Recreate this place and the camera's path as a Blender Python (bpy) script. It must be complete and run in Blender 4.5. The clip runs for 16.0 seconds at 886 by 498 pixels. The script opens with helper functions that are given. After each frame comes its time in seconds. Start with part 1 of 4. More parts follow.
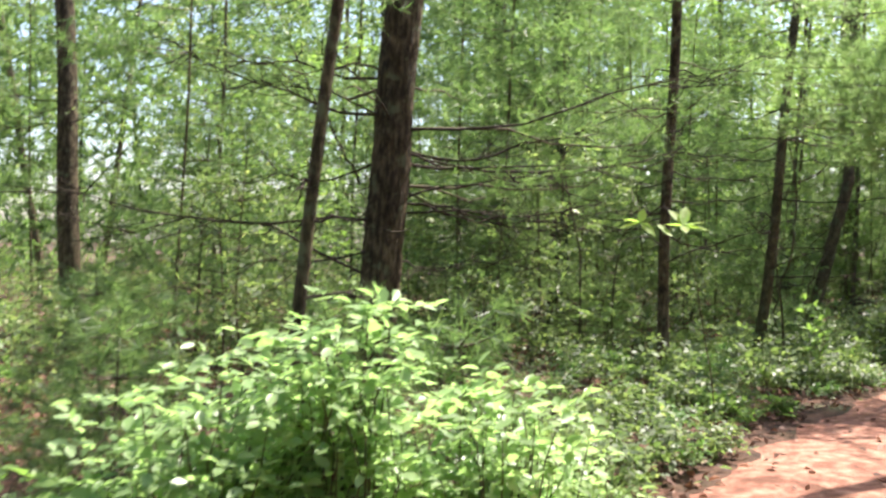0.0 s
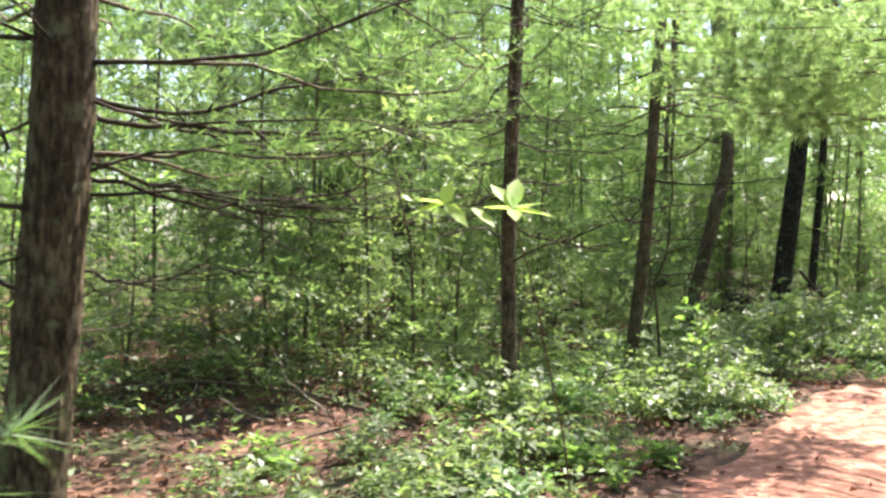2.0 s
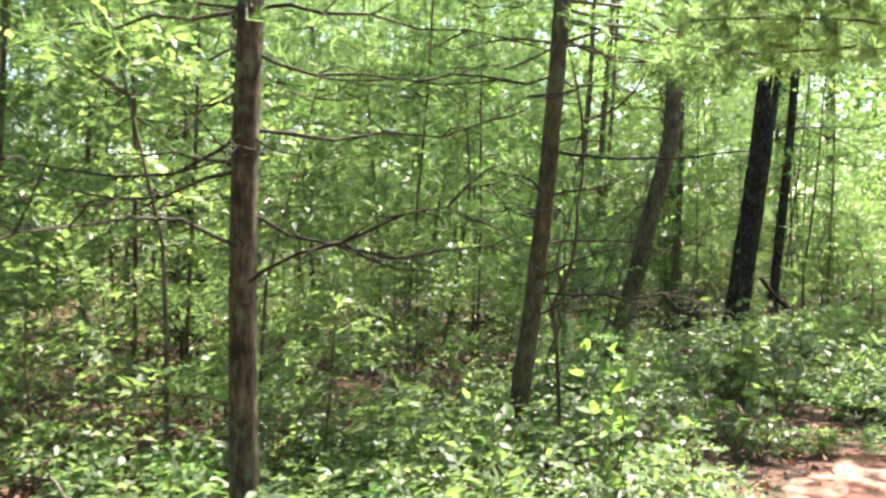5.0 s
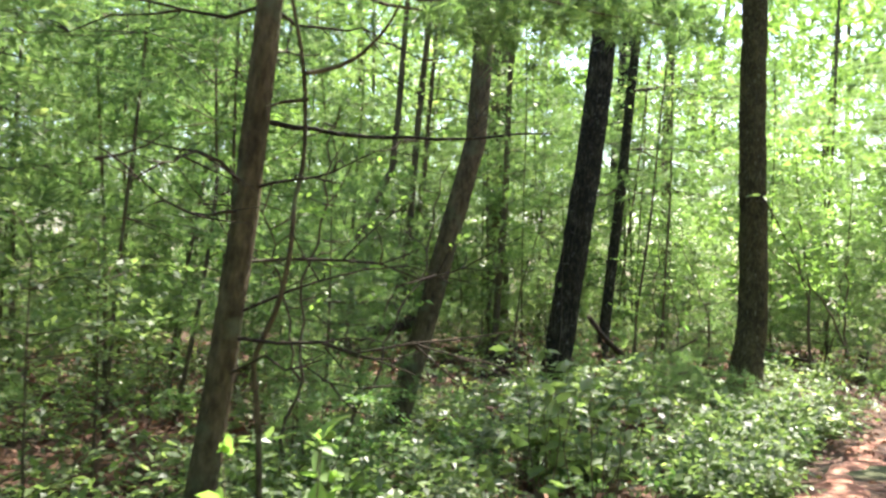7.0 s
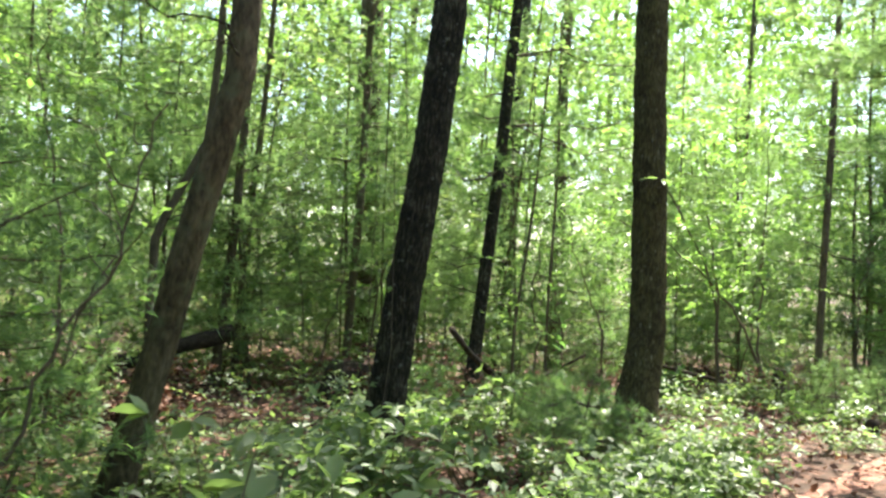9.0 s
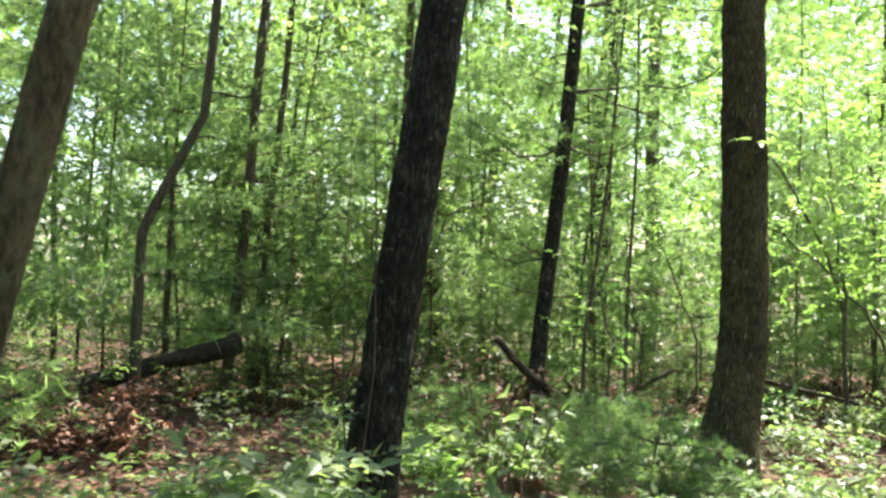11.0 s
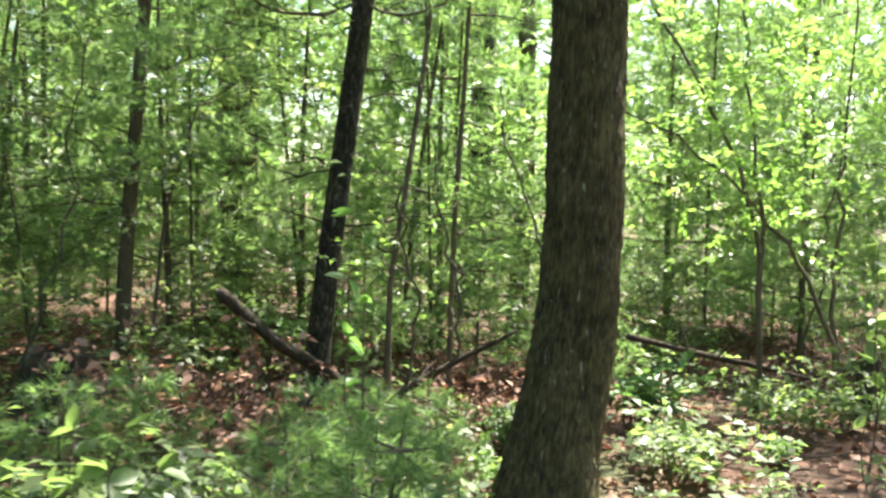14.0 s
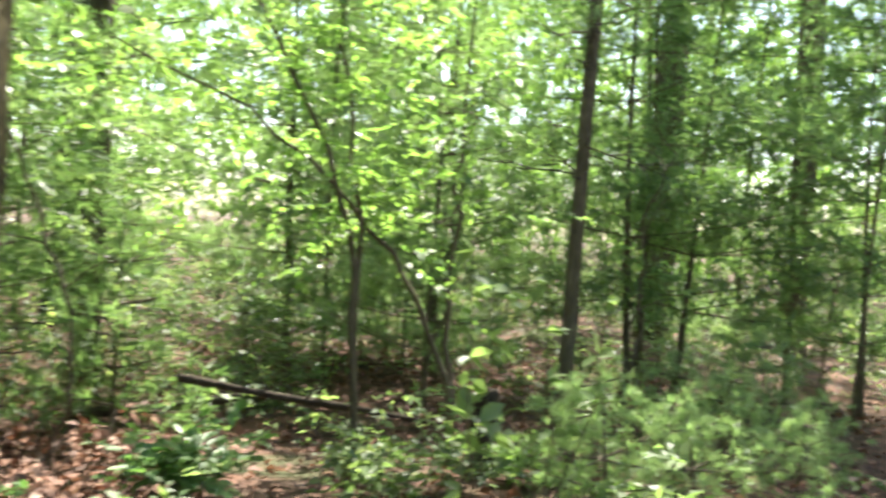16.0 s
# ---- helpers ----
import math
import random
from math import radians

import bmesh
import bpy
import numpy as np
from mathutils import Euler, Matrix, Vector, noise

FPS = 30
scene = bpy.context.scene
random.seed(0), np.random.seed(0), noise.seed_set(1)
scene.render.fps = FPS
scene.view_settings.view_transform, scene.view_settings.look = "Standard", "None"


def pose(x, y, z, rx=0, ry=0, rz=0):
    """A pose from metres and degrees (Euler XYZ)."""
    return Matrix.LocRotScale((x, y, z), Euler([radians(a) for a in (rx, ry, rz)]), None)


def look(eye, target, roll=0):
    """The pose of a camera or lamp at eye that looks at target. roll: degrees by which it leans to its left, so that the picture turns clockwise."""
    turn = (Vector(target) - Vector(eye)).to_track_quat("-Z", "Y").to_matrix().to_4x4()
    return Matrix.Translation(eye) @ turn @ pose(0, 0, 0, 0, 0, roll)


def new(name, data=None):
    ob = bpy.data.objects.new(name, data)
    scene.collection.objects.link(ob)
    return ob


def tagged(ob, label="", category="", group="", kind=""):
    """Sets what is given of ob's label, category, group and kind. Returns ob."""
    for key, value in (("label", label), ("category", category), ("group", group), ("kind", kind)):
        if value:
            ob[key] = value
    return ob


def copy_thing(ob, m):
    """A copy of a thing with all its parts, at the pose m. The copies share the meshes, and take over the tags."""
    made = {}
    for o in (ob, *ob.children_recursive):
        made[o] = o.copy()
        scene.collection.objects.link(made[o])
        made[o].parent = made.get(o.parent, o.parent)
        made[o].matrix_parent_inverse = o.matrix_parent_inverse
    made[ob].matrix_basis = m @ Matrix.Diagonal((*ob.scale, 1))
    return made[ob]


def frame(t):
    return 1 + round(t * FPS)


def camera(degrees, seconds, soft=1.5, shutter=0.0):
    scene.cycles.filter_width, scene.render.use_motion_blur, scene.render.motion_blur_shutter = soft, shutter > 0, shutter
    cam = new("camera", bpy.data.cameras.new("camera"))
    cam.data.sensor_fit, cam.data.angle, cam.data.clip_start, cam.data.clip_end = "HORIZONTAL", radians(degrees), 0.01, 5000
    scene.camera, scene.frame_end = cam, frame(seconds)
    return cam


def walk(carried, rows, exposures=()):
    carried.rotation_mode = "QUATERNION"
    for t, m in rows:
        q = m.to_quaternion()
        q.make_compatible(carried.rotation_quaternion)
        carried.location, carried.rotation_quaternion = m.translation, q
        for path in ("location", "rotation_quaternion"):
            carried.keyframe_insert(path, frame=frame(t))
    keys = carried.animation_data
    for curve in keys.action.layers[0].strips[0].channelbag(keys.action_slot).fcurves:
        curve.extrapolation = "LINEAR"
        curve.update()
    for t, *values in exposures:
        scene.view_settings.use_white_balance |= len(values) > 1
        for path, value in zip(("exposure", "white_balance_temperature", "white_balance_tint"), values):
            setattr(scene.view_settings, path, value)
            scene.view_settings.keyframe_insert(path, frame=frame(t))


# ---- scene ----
cam = camera(49.22, 16.0, soft=2.6, shutter=0.35)
PATH = [  # seconds, x, y, z, pitch, roll, yaw
    (0.0, 0.000, 0.000, 1.496, -0.39, -0.72, 0.00),
    (0.5, 0.134, 0.628, 1.502, 1.17, 2.03, -1.22),
    (1.0, 0.330, 1.233, 1.514, 0.83, -1.47, -3.78),
    (1.5, 0.519, 1.839, 1.523, 0.13, 0.94, -7.36),
    (2.0, 0.778, 2.385, 1.507, -0.67, 0.13, -7.20),
    (2.5, 1.028, 2.978, 1.507, -1.02, -0.00, -7.35),
    (3.0, 1.325, 3.503, 1.468, 0.66, 0.82, -7.98),
    (3.5, 1.569, 4.107, 1.442, -0.56, -2.29, -7.71),
    (3.7, 1.679, 4.341, 1.455, -1.88, -0.60, -8.82),
    (5.8, 2.729, 6.358, 1.575, 0.89, -2.36, -11.90),
    (6.0, 2.866, 6.597, 1.556, 2.76, -2.71, -15.28),
    (6.5, 3.233, 7.087, 1.482, 2.14, -1.22, -19.20),
    (7.0, 3.549, 7.604, 1.482, 0.96, -2.34, -18.56),
    (7.5, 3.936, 8.124, 1.477, 4.95, -1.88, -21.31),
    (8.0, 4.333, 8.629, 1.461, 2.19, -2.18, -19.71),
    (8.5, 4.756, 9.121, 1.477, 2.18, -0.82, -22.14),
    (9.0, 5.239, 9.556, 1.491, 1.26, -2.95, -23.09),
    (9.5, 5.551, 9.928, 1.502, 0.30, -1.31, -19.94),
    (9.7, 5.667, 10.093, 1.526, 0.83, 0.09, -20.19),
    (11.8, 7.245, 11.724, 1.391, 1.70, -3.73, -13.82),
    (12.0, 7.390, 11.913, 1.411, 2.11, -3.14, -14.25),
    (12.5, 7.769, 12.341, 1.398, 1.67, -1.20, -17.88),
    (13.0, 8.083, 12.748, 1.416, 0.60, -2.53, -18.62),
    (13.5, 8.327, 13.169, 1.427, 0.47, -1.68, -20.59),
    (14.0, 8.677, 13.476, 1.459, -3.20, -2.44, -19.02),
    (14.5, 8.970, 13.844, 1.488, -3.61, -3.19, -20.03),
    (15.0, 9.338, 14.226, 1.450, -2.40, -2.21, -25.58),
    (15.5, 9.753, 14.531, 1.410, -1.85, -3.85, -29.53),
    (16.0, 10.184, 14.695, 1.378, -1.27, -3.69, -37.29),
]
EXPOSURES = [(0, 1.78, 6500, 17), (1.5, 2.15, 6500, 17), (3.5, 2.52, 6500, 16), (6, 2.72, 6500, 13), (7.5, 2.42, 6500, 11), (9.5, 2.44, 6500, 8), (12.5, 2.68, 6500, 11), (14.5, 2.8, 6500, 11), (16, 2.55, 6500, 10)]
walk(cam, [(t, pose(x, y, z, 90 + p, r, w)) for t, x, y, z, p, r, w in PATH], EXPOSURES)

# ---- light: a high summer sun and a clear sky, filtered by the crowns ----
SUN_AZIMUTH, SUN_HEIGHT = 52.0, 60.0  # degrees from +y towards +x, degrees above the horizon
world = bpy.data.worlds.new("sky")
scene.world = world
world.use_nodes = True
wn = world.node_tree.nodes
wn.clear()
sky = wn.new("ShaderNodeTexSky")
sky.sky_type, sky.sun_disc = "NISHITA", False
sky.sun_elevation, sky.sun_rotation = radians(SUN_HEIGHT), radians(SUN_AZIMUTH)
sky.dust_density = 2.0
bg = wn.new("ShaderNodeBackground")
bg.inputs["Strength"].default_value = 0.11
wout = wn.new("ShaderNodeOutputWorld")
world.node_tree.links.new(sky.outputs[0], bg.inputs[0])
world.node_tree.links.new(bg.outputs[0], wout.inputs[0])
sun = new("sun", bpy.data.lights.new("sun", "SUN"))
sun.data.energy, sun.data.angle, sun.data.color = 5.0, radians(0.5), (1.0, 0.95, 0.84)
az, el = radians(SUN_AZIMUTH), radians(SUN_HEIGHT)
to_sun = Vector((math.sin(az) * math.cos(el), math.cos(az) * math.cos(el), math.sin(el)))
sun.matrix_basis = look(to_sun * 60, (0, 0, 0))

# ---- materials ----
def material(name):
    m = bpy.data.materials.new(name)
    m.use_nodes = True
    m.node_tree.nodes.clear()
    return m, m.node_tree.nodes, m.node_tree.links


def ramp_node(nodes, stops):
    r = nodes.new("ShaderNodeValToRGB")
    while len(r.color_ramp.elements) < len(stops):
        r.color_ramp.elements.new(0.5)
    for e, (p, c) in zip(r.color_ramp.elements, stops):
        e.position, e.color = p, (*c, 1)
    return r


def leaf_material(name, stops, glow, through_share=0.45, rough=0.45, spec=0.35):
    """A leaf: colour varies leaf by leaf, part of the light passes through it."""
    m, n, l = material(name)
    geo = n.new("ShaderNodeNewGeometry")
    r = ramp_node(n, stops)
    l.new(geo.outputs["Random Per Island"], r.inputs[0])
    tex, mp = n.new("ShaderNodeTexNoise"), n.new("ShaderNodeMapRange")
    co = n.new("ShaderNodeTexCoord")
    tex.inputs["Scale"].default_value = 0.9
    l.new(co.outputs["Object"], tex.inputs["Vector"])
    mp.inputs["From Min"].default_value, mp.inputs["From Max"].default_value = 0.3, 0.7
    mp.inputs["To Min"].default_value, mp.inputs["To Max"].default_value = 0.75, 1.25
    l.new(tex.outputs[0], mp.inputs[0])
    mul = n.new("ShaderNodeVectorMath")
    mul.operation = "SCALE"
    l.new(r.outputs[0], mul.inputs[0])
    l.new(mp.outputs[0], mul.inputs["Scale"])
    p = n.new("ShaderNodeBsdfPrincipled")
    p.inputs["Roughness"].default_value = rough
    p.inputs["Specular IOR Level"].default_value = spec
    l.new(mul.outputs[0], p.inputs["Base Color"])
    tr = n.new("ShaderNodeBsdfTranslucent")
    tint = n.new("ShaderNodeMix")
    tint.data_type, tint.blend_type = "RGBA", "MULTIPLY"
    tint.inputs[0].default_value = 1.0
    l.new(mul.outputs[0], tint.inputs[6])
    tint.inputs[7].default_value = (*glow, 1)
    l.new(tint.outputs[2], tr.inputs[0])
    mix, out = n.new("ShaderNodeMixShader"), n.new("ShaderNodeOutputMaterial")
    mix.inputs[0].default_value = through_share
    l.new(p.outputs[0], mix.inputs[1])
    l.new(tr.outputs[0], mix.inputs[2])
    l.new(mix.outputs[0], out.inputs[0])
    return m


def rough_material(name, stops, scale, stretch=(1, 1, 1), bump=0.5, bump_scale=None, rough=0.9, patches=None, streaks=False):
    """A matt natural surface: fine grain over broad patches, with relief."""
    m, n, l = material(name)
    co, mp = n.new("ShaderNodeTexCoord"), n.new("ShaderNodeMapping")
    mp.inputs["Scale"].default_value = stretch
    l.new(co.outputs["Object"], mp.inputs[0])
    fine, broad, grain = (n.new("ShaderNodeTexNoise") for _ in range(3))
    for t, s, d in ((fine, scale, 6), (broad, scale * 0.12, 3), (grain, bump_scale or scale * 2, 8)):
        t.inputs["Scale"].default_value, t.inputs["Detail"].default_value = s, d
        t.inputs["Roughness"].default_value = 0.65
    l.new(mp.outputs[0], fine.inputs[0])
    l.new(co.outputs["Object"], broad.inputs[0])
    l.new(mp.outputs[0], grain.inputs[0])
    add = n.new("ShaderNodeMath")
    add.operation = "MULTIPLY_ADD"
    add.inputs[1].default_value, add.inputs[2].default_value = 0.45, -0.22
    l.new(broad.outputs[0], add.inputs[0])
    plus = n.new("ShaderNodeMath")
    l.new(fine.outputs[0], plus.inputs[0])
    l.new(add.outputs[0], plus.inputs[1])
    r = ramp_node(n, stops)
    l.new(plus.outputs[0], r.inputs[0])
    p, out, bm_ = n.new("ShaderNodeBsdfPrincipled"), n.new("ShaderNodeOutputMaterial"), n.new("ShaderNodeBump")
    colour = r.outputs[0]
    if patches:
        spot, mixc, thr = n.new("ShaderNodeTexNoise"), n.new("ShaderNodeMix"), n.new("ShaderNodeMapRange")
        spot.inputs["Scale"].default_value, spot.inputs["Detail"].default_value = patches[1], 5
        thr.inputs["From Min"].default_value, thr.inputs["From Max"].default_value = patches[2], patches[2] + 0.1
        l.new(mp.outputs[0] if streaks else co.outputs["Object"], spot.inputs[0])
        l.new(spot.outputs[0], thr.inputs[0])
        mixc.data_type = "RGBA"
        l.new(thr.outputs[0], mixc.inputs[0])
        l.new(colour, mixc.inputs[6])
        mixc.inputs[7].default_value = (*patches[0], 1)
        colour = mixc.outputs[2]
    l.new(colour, p.inputs["Base Color"])
    p.inputs["Roughness"].default_value = rough
    p.inputs["Specular IOR Level"].default_value = 0.25
    bm_.inputs["Strength"].default_value, bm_.inputs["Distance"].default_value = bump, 0.02
    l.new(grain.outputs[0], bm_.inputs["Height"])
    l.new(bm_.outputs[0], p.inputs["Normal"])
    l.new(p.outputs[0], out.inputs[0])
    return m


LEAF = leaf_material("summer_leaf", [(0.0, (0.055, 0.09, 0.036)), (0.5, (0.1, 0.148, 0.058)), (0.85, (0.145, 0.195, 0.082)), (1.0, (0.21, 0.25, 0.11))], (2.0, 2.1, 1.25), 0.48, 0.46, 0.4)
LEAF_PALE = leaf_material("pale_leaf", [(0.0, (0.07, 0.14, 0.042)), (0.6, (0.1, 0.185, 0.056)), (1.0, (0.175, 0.25, 0.095))], (1.75, 1.85, 1.15), rough=0.45, spec=0.4)
# sunlight is put into this colour: yellower and brighter than LEAF
LEAF_YELLOW = leaf_material("sunlit_yellow_green_leaf", [(0.0, (0.085, 0.155, 0.046)), (1.0, (0.175, 0.26, 0.08))], (1.9, 2.05, 1.15), 0.52, 0.46, 0.4)
# lit copy of the leaf colour: strong sun on the shrubs is painted in
LEAF_SUN = leaf_material("sunlit_shrub_leaf", [(0.0, (0.17, 0.275, 0.1)), (1.0, (0.3, 0.41, 0.2))], (1.75, 1.85, 1.3), 0.5, 0.4, 0.5)
# base colour raised to stand in for direct sun on the seedling's leaves
LEAF_BRIGHT = leaf_material("fresh_sunlit_leaf", [(0.0, (0.24, 0.37, 0.09)), (1.0, (0.37, 0.5, 0.17))], (1.7, 1.85, 1.0), 0.6, 0.5, 0.2)
NEEDLE = leaf_material("pine_needle", [(0.0, (0.06, 0.104, 0.045)), (0.6, (0.112, 0.172, 0.076)), (1.0, (0.175, 0.24, 0.11))], (1.75, 1.95, 1.1), 0.54, 0.42, 0.4)
# lit copy of NEEDLE: the paleness of sunlit boughs is in the colour
NEEDLE_PALE = leaf_material("sunlit_pine_needle", [(0.0, (0.14, 0.21, 0.095)), (1.0, (0.25, 0.33, 0.16))], (1.6, 1.75, 1.1), 0.52, 0.4, 0.45)
DRY_LEAF = leaf_material("dry_leaf", [(0.0, (0.07, 0.036, 0.024)), (0.5, (0.15, 0.074, 0.048)), (0.85, (0.24, 0.13, 0.085)), (1.0, (0.36, 0.25, 0.19))], (1.2, 1.0, 0.8), 0.15, 0.7, 0.25)
BARK_PINE = rough_material("pine_bark", [(0.3, (0.026, 0.02, 0.011)), (0.5, (0.074, 0.058, 0.032)), (0.72, (0.15, 0.122, 0.072))], 30, (1, 1, 0.4), 0.9, 34, patches=((0.1, 0.105, 0.06), 5.0, 0.56))
BARK_DARK = rough_material("dark_furrowed_bark", [(0.38, (0.008, 0.007, 0.004)), (0.54, (0.024, 0.021, 0.0125)), (0.68, (0.08, 0.072, 0.048))], 52, (1, 1, 0.28), 1.0, 48, patches=((0.15, 0.152, 0.12), 17.0, 0.63))
BARK_OAK = rough_material("grey_brown_oak_bark", [(0.32, (0.014, 0.0105, 0.005)), (0.5, (0.052, 0.043, 0.016)), (0.74, (0.125, 0.105, 0.042))], 60, (1, 1, 0.26), 1.0, 52, patches=((0.27, 0.26, 0.17), 44.0, 0.65), streaks=True)
BARK_BROWN = rough_material("dark_brown_pine_bark", [(0.34, (0.016, 0.012, 0.007)), (0.5, (0.06, 0.044, 0.025)), (0.68, (0.16, 0.125, 0.075))], 34, (1, 1, 0.3), 1.0, 40, patches=((0.12, 0.125, 0.07), 9.0, 0.58))
BARK_THIN = rough_material("smooth_sapling_bark", [(0.3, (0.045, 0.035, 0.022)), (0.6, (0.105, 0.085, 0.055)), (0.8, (0.175, 0.15, 0.1))], 30, (1, 1, 0.3), 0.5)
WOOD_DEAD = rough_material("weathered_dead_wood", [(0.3, (0.018, 0.0135, 0.009)), (0.6, (0.05, 0.038, 0.026)), (0.85, (0.12, 0.098, 0.074))], 24, (1, 1, 1), 0.9, rough=0.97, patches=((0.06, 0.075, 0.03), 4.0, 0.58))
WOOD_PALE = rough_material("bleached_stick", [(0.3, (0.22, 0.17, 0.13)), (0.7, (0.45, 0.39, 0.32))], 40, (1, 1, 1), 0.3)
GROUND = rough_material("leaf_litter_soil", [(0.25, (0.02, 0.0125, 0.008)), (0.45, (0.052, 0.029, 0.018)), (0.62, (0.115, 0.058, 0.036)), (0.8, (0.22, 0.13, 0.085))], 7, (1, 1, 1), 1.0, 26, patches=((0.05, 0.055, 0.022), 0.7, 0.56))
TRAIL = rough_material("red_brown_needle_trail", [(0.25, (0.085, 0.034, 0.022)), (0.48, (0.23, 0.1, 0.065)), (0.7, (0.44, 0.25, 0.175))], 9, (1, 1, 1), 0.9, 40, patches=((0.12, 0.05, 0.03), 2.4, 0.56))

rng = np.random.default_rng(7)


# ---- mesh helpers ----
def mesh_of(name, verts, faces, mat, smooth=False):
    """A mesh from an array of points and an array of faces with equal numbers of corners."""
    me = bpy.data.meshes.new(name)
    v, f = np.asarray(verts, dtype=np.float32).reshape(-1, 3), np.asarray(faces, dtype=np.int32)
    k = f.shape[1]
    me.vertices.add(len(v))
    me.vertices.foreach_set("co", v.ravel())
    me.loops.add(f.size)
    me.loops.foreach_set("vertex_index", f.ravel())
    me.polygons.add(len(f))
    me.polygons.foreach_set("loop_start", np.arange(len(f), dtype=np.int32) * k)
    me.polygons.foreach_set("loop_total", np.full(len(f), k, dtype=np.int32))
    if smooth:
        me.polygons.foreach_set("use_smooth", np.ones(len(f), dtype=bool))
    me.update(calc_edges=True)
    me.validate()
    me.materials.append(mat)
    return me


def part(name, me, parent, label="", kind=""):
    ob = new(name, me)
    ob.parent = parent
    return tagged(ob, label, kind=kind)


def root(name, at, label, category, group=""):
    ob = new(name)
    ob.empty_display_size = 0.2
    ob.location = at
    return tagged(ob, label, category, group)


def unit(v):
    return v / np.maximum(np.linalg.norm(v, axis=-1, keepdims=True), 1e-9)


def tube(points, radii, seg=10, ridge=0.0, ridges=14, seed=0, closed_tip=True):
    """A tapered round stem along points; ridge gives it furrowed bark in relief."""
    p, r = np.asarray(points, float), np.asarray(radii, float)
    t = unit(np.gradient(p, axis=0))
    ref = np.array([1.0, 0, 0]) if abs(t[:, 0]).mean() < 0.7 else np.array([0, 1.0, 0])
    u = unit(np.cross(t, ref))
    w = np.cross(t, u)
    a = np.linspace(0, 2 * np.pi, seg, endpoint=False)
    g = np.random.default_rng(seed + 11)
    rr = r[:, None] * np.ones((1, seg))
    rr *= 1 + 0.05 * np.sin(a * 2 + g.uniform(0, 6))[None] + 0.03 * np.sin(a[None] * 3 + np.arange(len(p))[:, None] * 0.35)
    if ridge:
        z = np.concatenate([[0], np.cumsum(np.linalg.norm(np.diff(p, axis=0), axis=1))])
        wob = np.zeros((len(p), seg))
        for k in range(5):
            wob += g.uniform(0.3, 0.9) * np.sin(z[:, None] * g.uniform(3, 11) + a[None] * g.integers(1, 5) + g.uniform(0, 6))
        base = np.cos(a[None] * ridges + wob * 1.1)
        cut = np.sin(z[:, None] * 23 + wob * 2.5 + 3 * np.sin(a[None] * 5 + k))
        rr += ridge * (np.abs(base) ** 0.6 - 0.6 - 0.25 * (cut > 0.86)) + ridge * 0.35 * g.normal(size=rr.shape)
    v = p[:, None] + rr[..., None] * (np.cos(a)[None, :, None] * u[:, None] + np.sin(a)[None, :, None] * w[:, None])
    i = np.arange(len(p) - 1)[:, None] * seg
    j = np.arange(seg)[None]
    k = (j + 1) % seg
    f = np.stack([i + j, i + k, i + seg + k, i + seg + j], -1).reshape(-1, 4)
    return v.reshape(-1, 3), f


def joined(pieces):
    vs, fs, o = [], [], 0
    for v, f in pieces:
        vs.append(v)
        fs.append(f + o)
        o += len(v)
    return np.concatenate(vs), np.concatenate(fs)


def curve(a, b, n=8, sag=0.0, wander=0.0, g=rng):
    """Points from a to b with a sag and a wandering course."""
    a, b = np.asarray(a, float), np.asarray(b, float)
    s = np.linspace(0, 1, n)[:, None]
    p = a + (b - a) * s
    p[:, 2] += -sag * 4 * s[:, 0] * (1 - s[:, 0])
    if wander:
        q = g.normal(size=(n, 3)) * wander
        q[0] = q[-1] = 0
        q = (q + np.roll(q, 1, 0) + np.roll(q, -1, 0)) / 2
        q[0] = q[-1] = 0
        p += q
    return p


def leaves(base, way, size, g, width=0.5, flat=0.75, detail=False, top=(0, 0, 1.0)):
    """Leaf blades at base pointing along way: folded along the midrib and drooping at the tip."""
    n = len(base)
    d = unit(np.asarray(way, float))
    up = np.array(top) * flat + g.normal(size=(n, 3)) * (1 - flat) * 1.2
    s = unit(np.cross(d, up))
    nn = np.cross(s, d)
    L = np.broadcast_to(np.asarray(size, float), (n,))[:, None]
    W = L * width * g.uniform(0.8, 1.2, (n, 1))
    fold = W * g.uniform(0.05, 0.3, (n, 1))
    droop = L * g.uniform(-0.05, 0.3, (n, 1))
    tip = base + d * L - nn * droop
    if not detail:
        a = base + d * L * 0.42 + s * W * 0.5 + nn * fold
        b = base + d * L * 0.42 - s * W * 0.5 + nn * fold
        v = np.stack([base, a, tip, b], 1).reshape(-1, 3)
        f = np.arange(n * 4).reshape(-1, 4)
        return v, f
    m = base + d * L * 0.55 - nn * droop * 0.3
    a1, a2 = base + d * L * 0.25 + s * W * 0.42 + nn * fold, base + d * L * 0.62 + s * W * 0.46 + nn * fold * 0.7 - nn * droop * 0.4
    b1, b2 = base + d * L * 0.25 - s * W * 0.42 + nn * fold, base + d * L * 0.62 - s * W * 0.46 + nn * fold * 0.7 - nn * droop * 0.4
    v = np.stack([base, a1, a2, tip, b2, b1, m], 1).reshape(-1, 3)
    o = np.arange(n)[:, None] * 7
    f = np.concatenate([o + [0, 1, 2], o + [0, 2, 6], o + [6, 2, 3], o + [0, 6, 4], o + [0, 4, 5], o + [6, 3, 4]], 0)
    return v, f


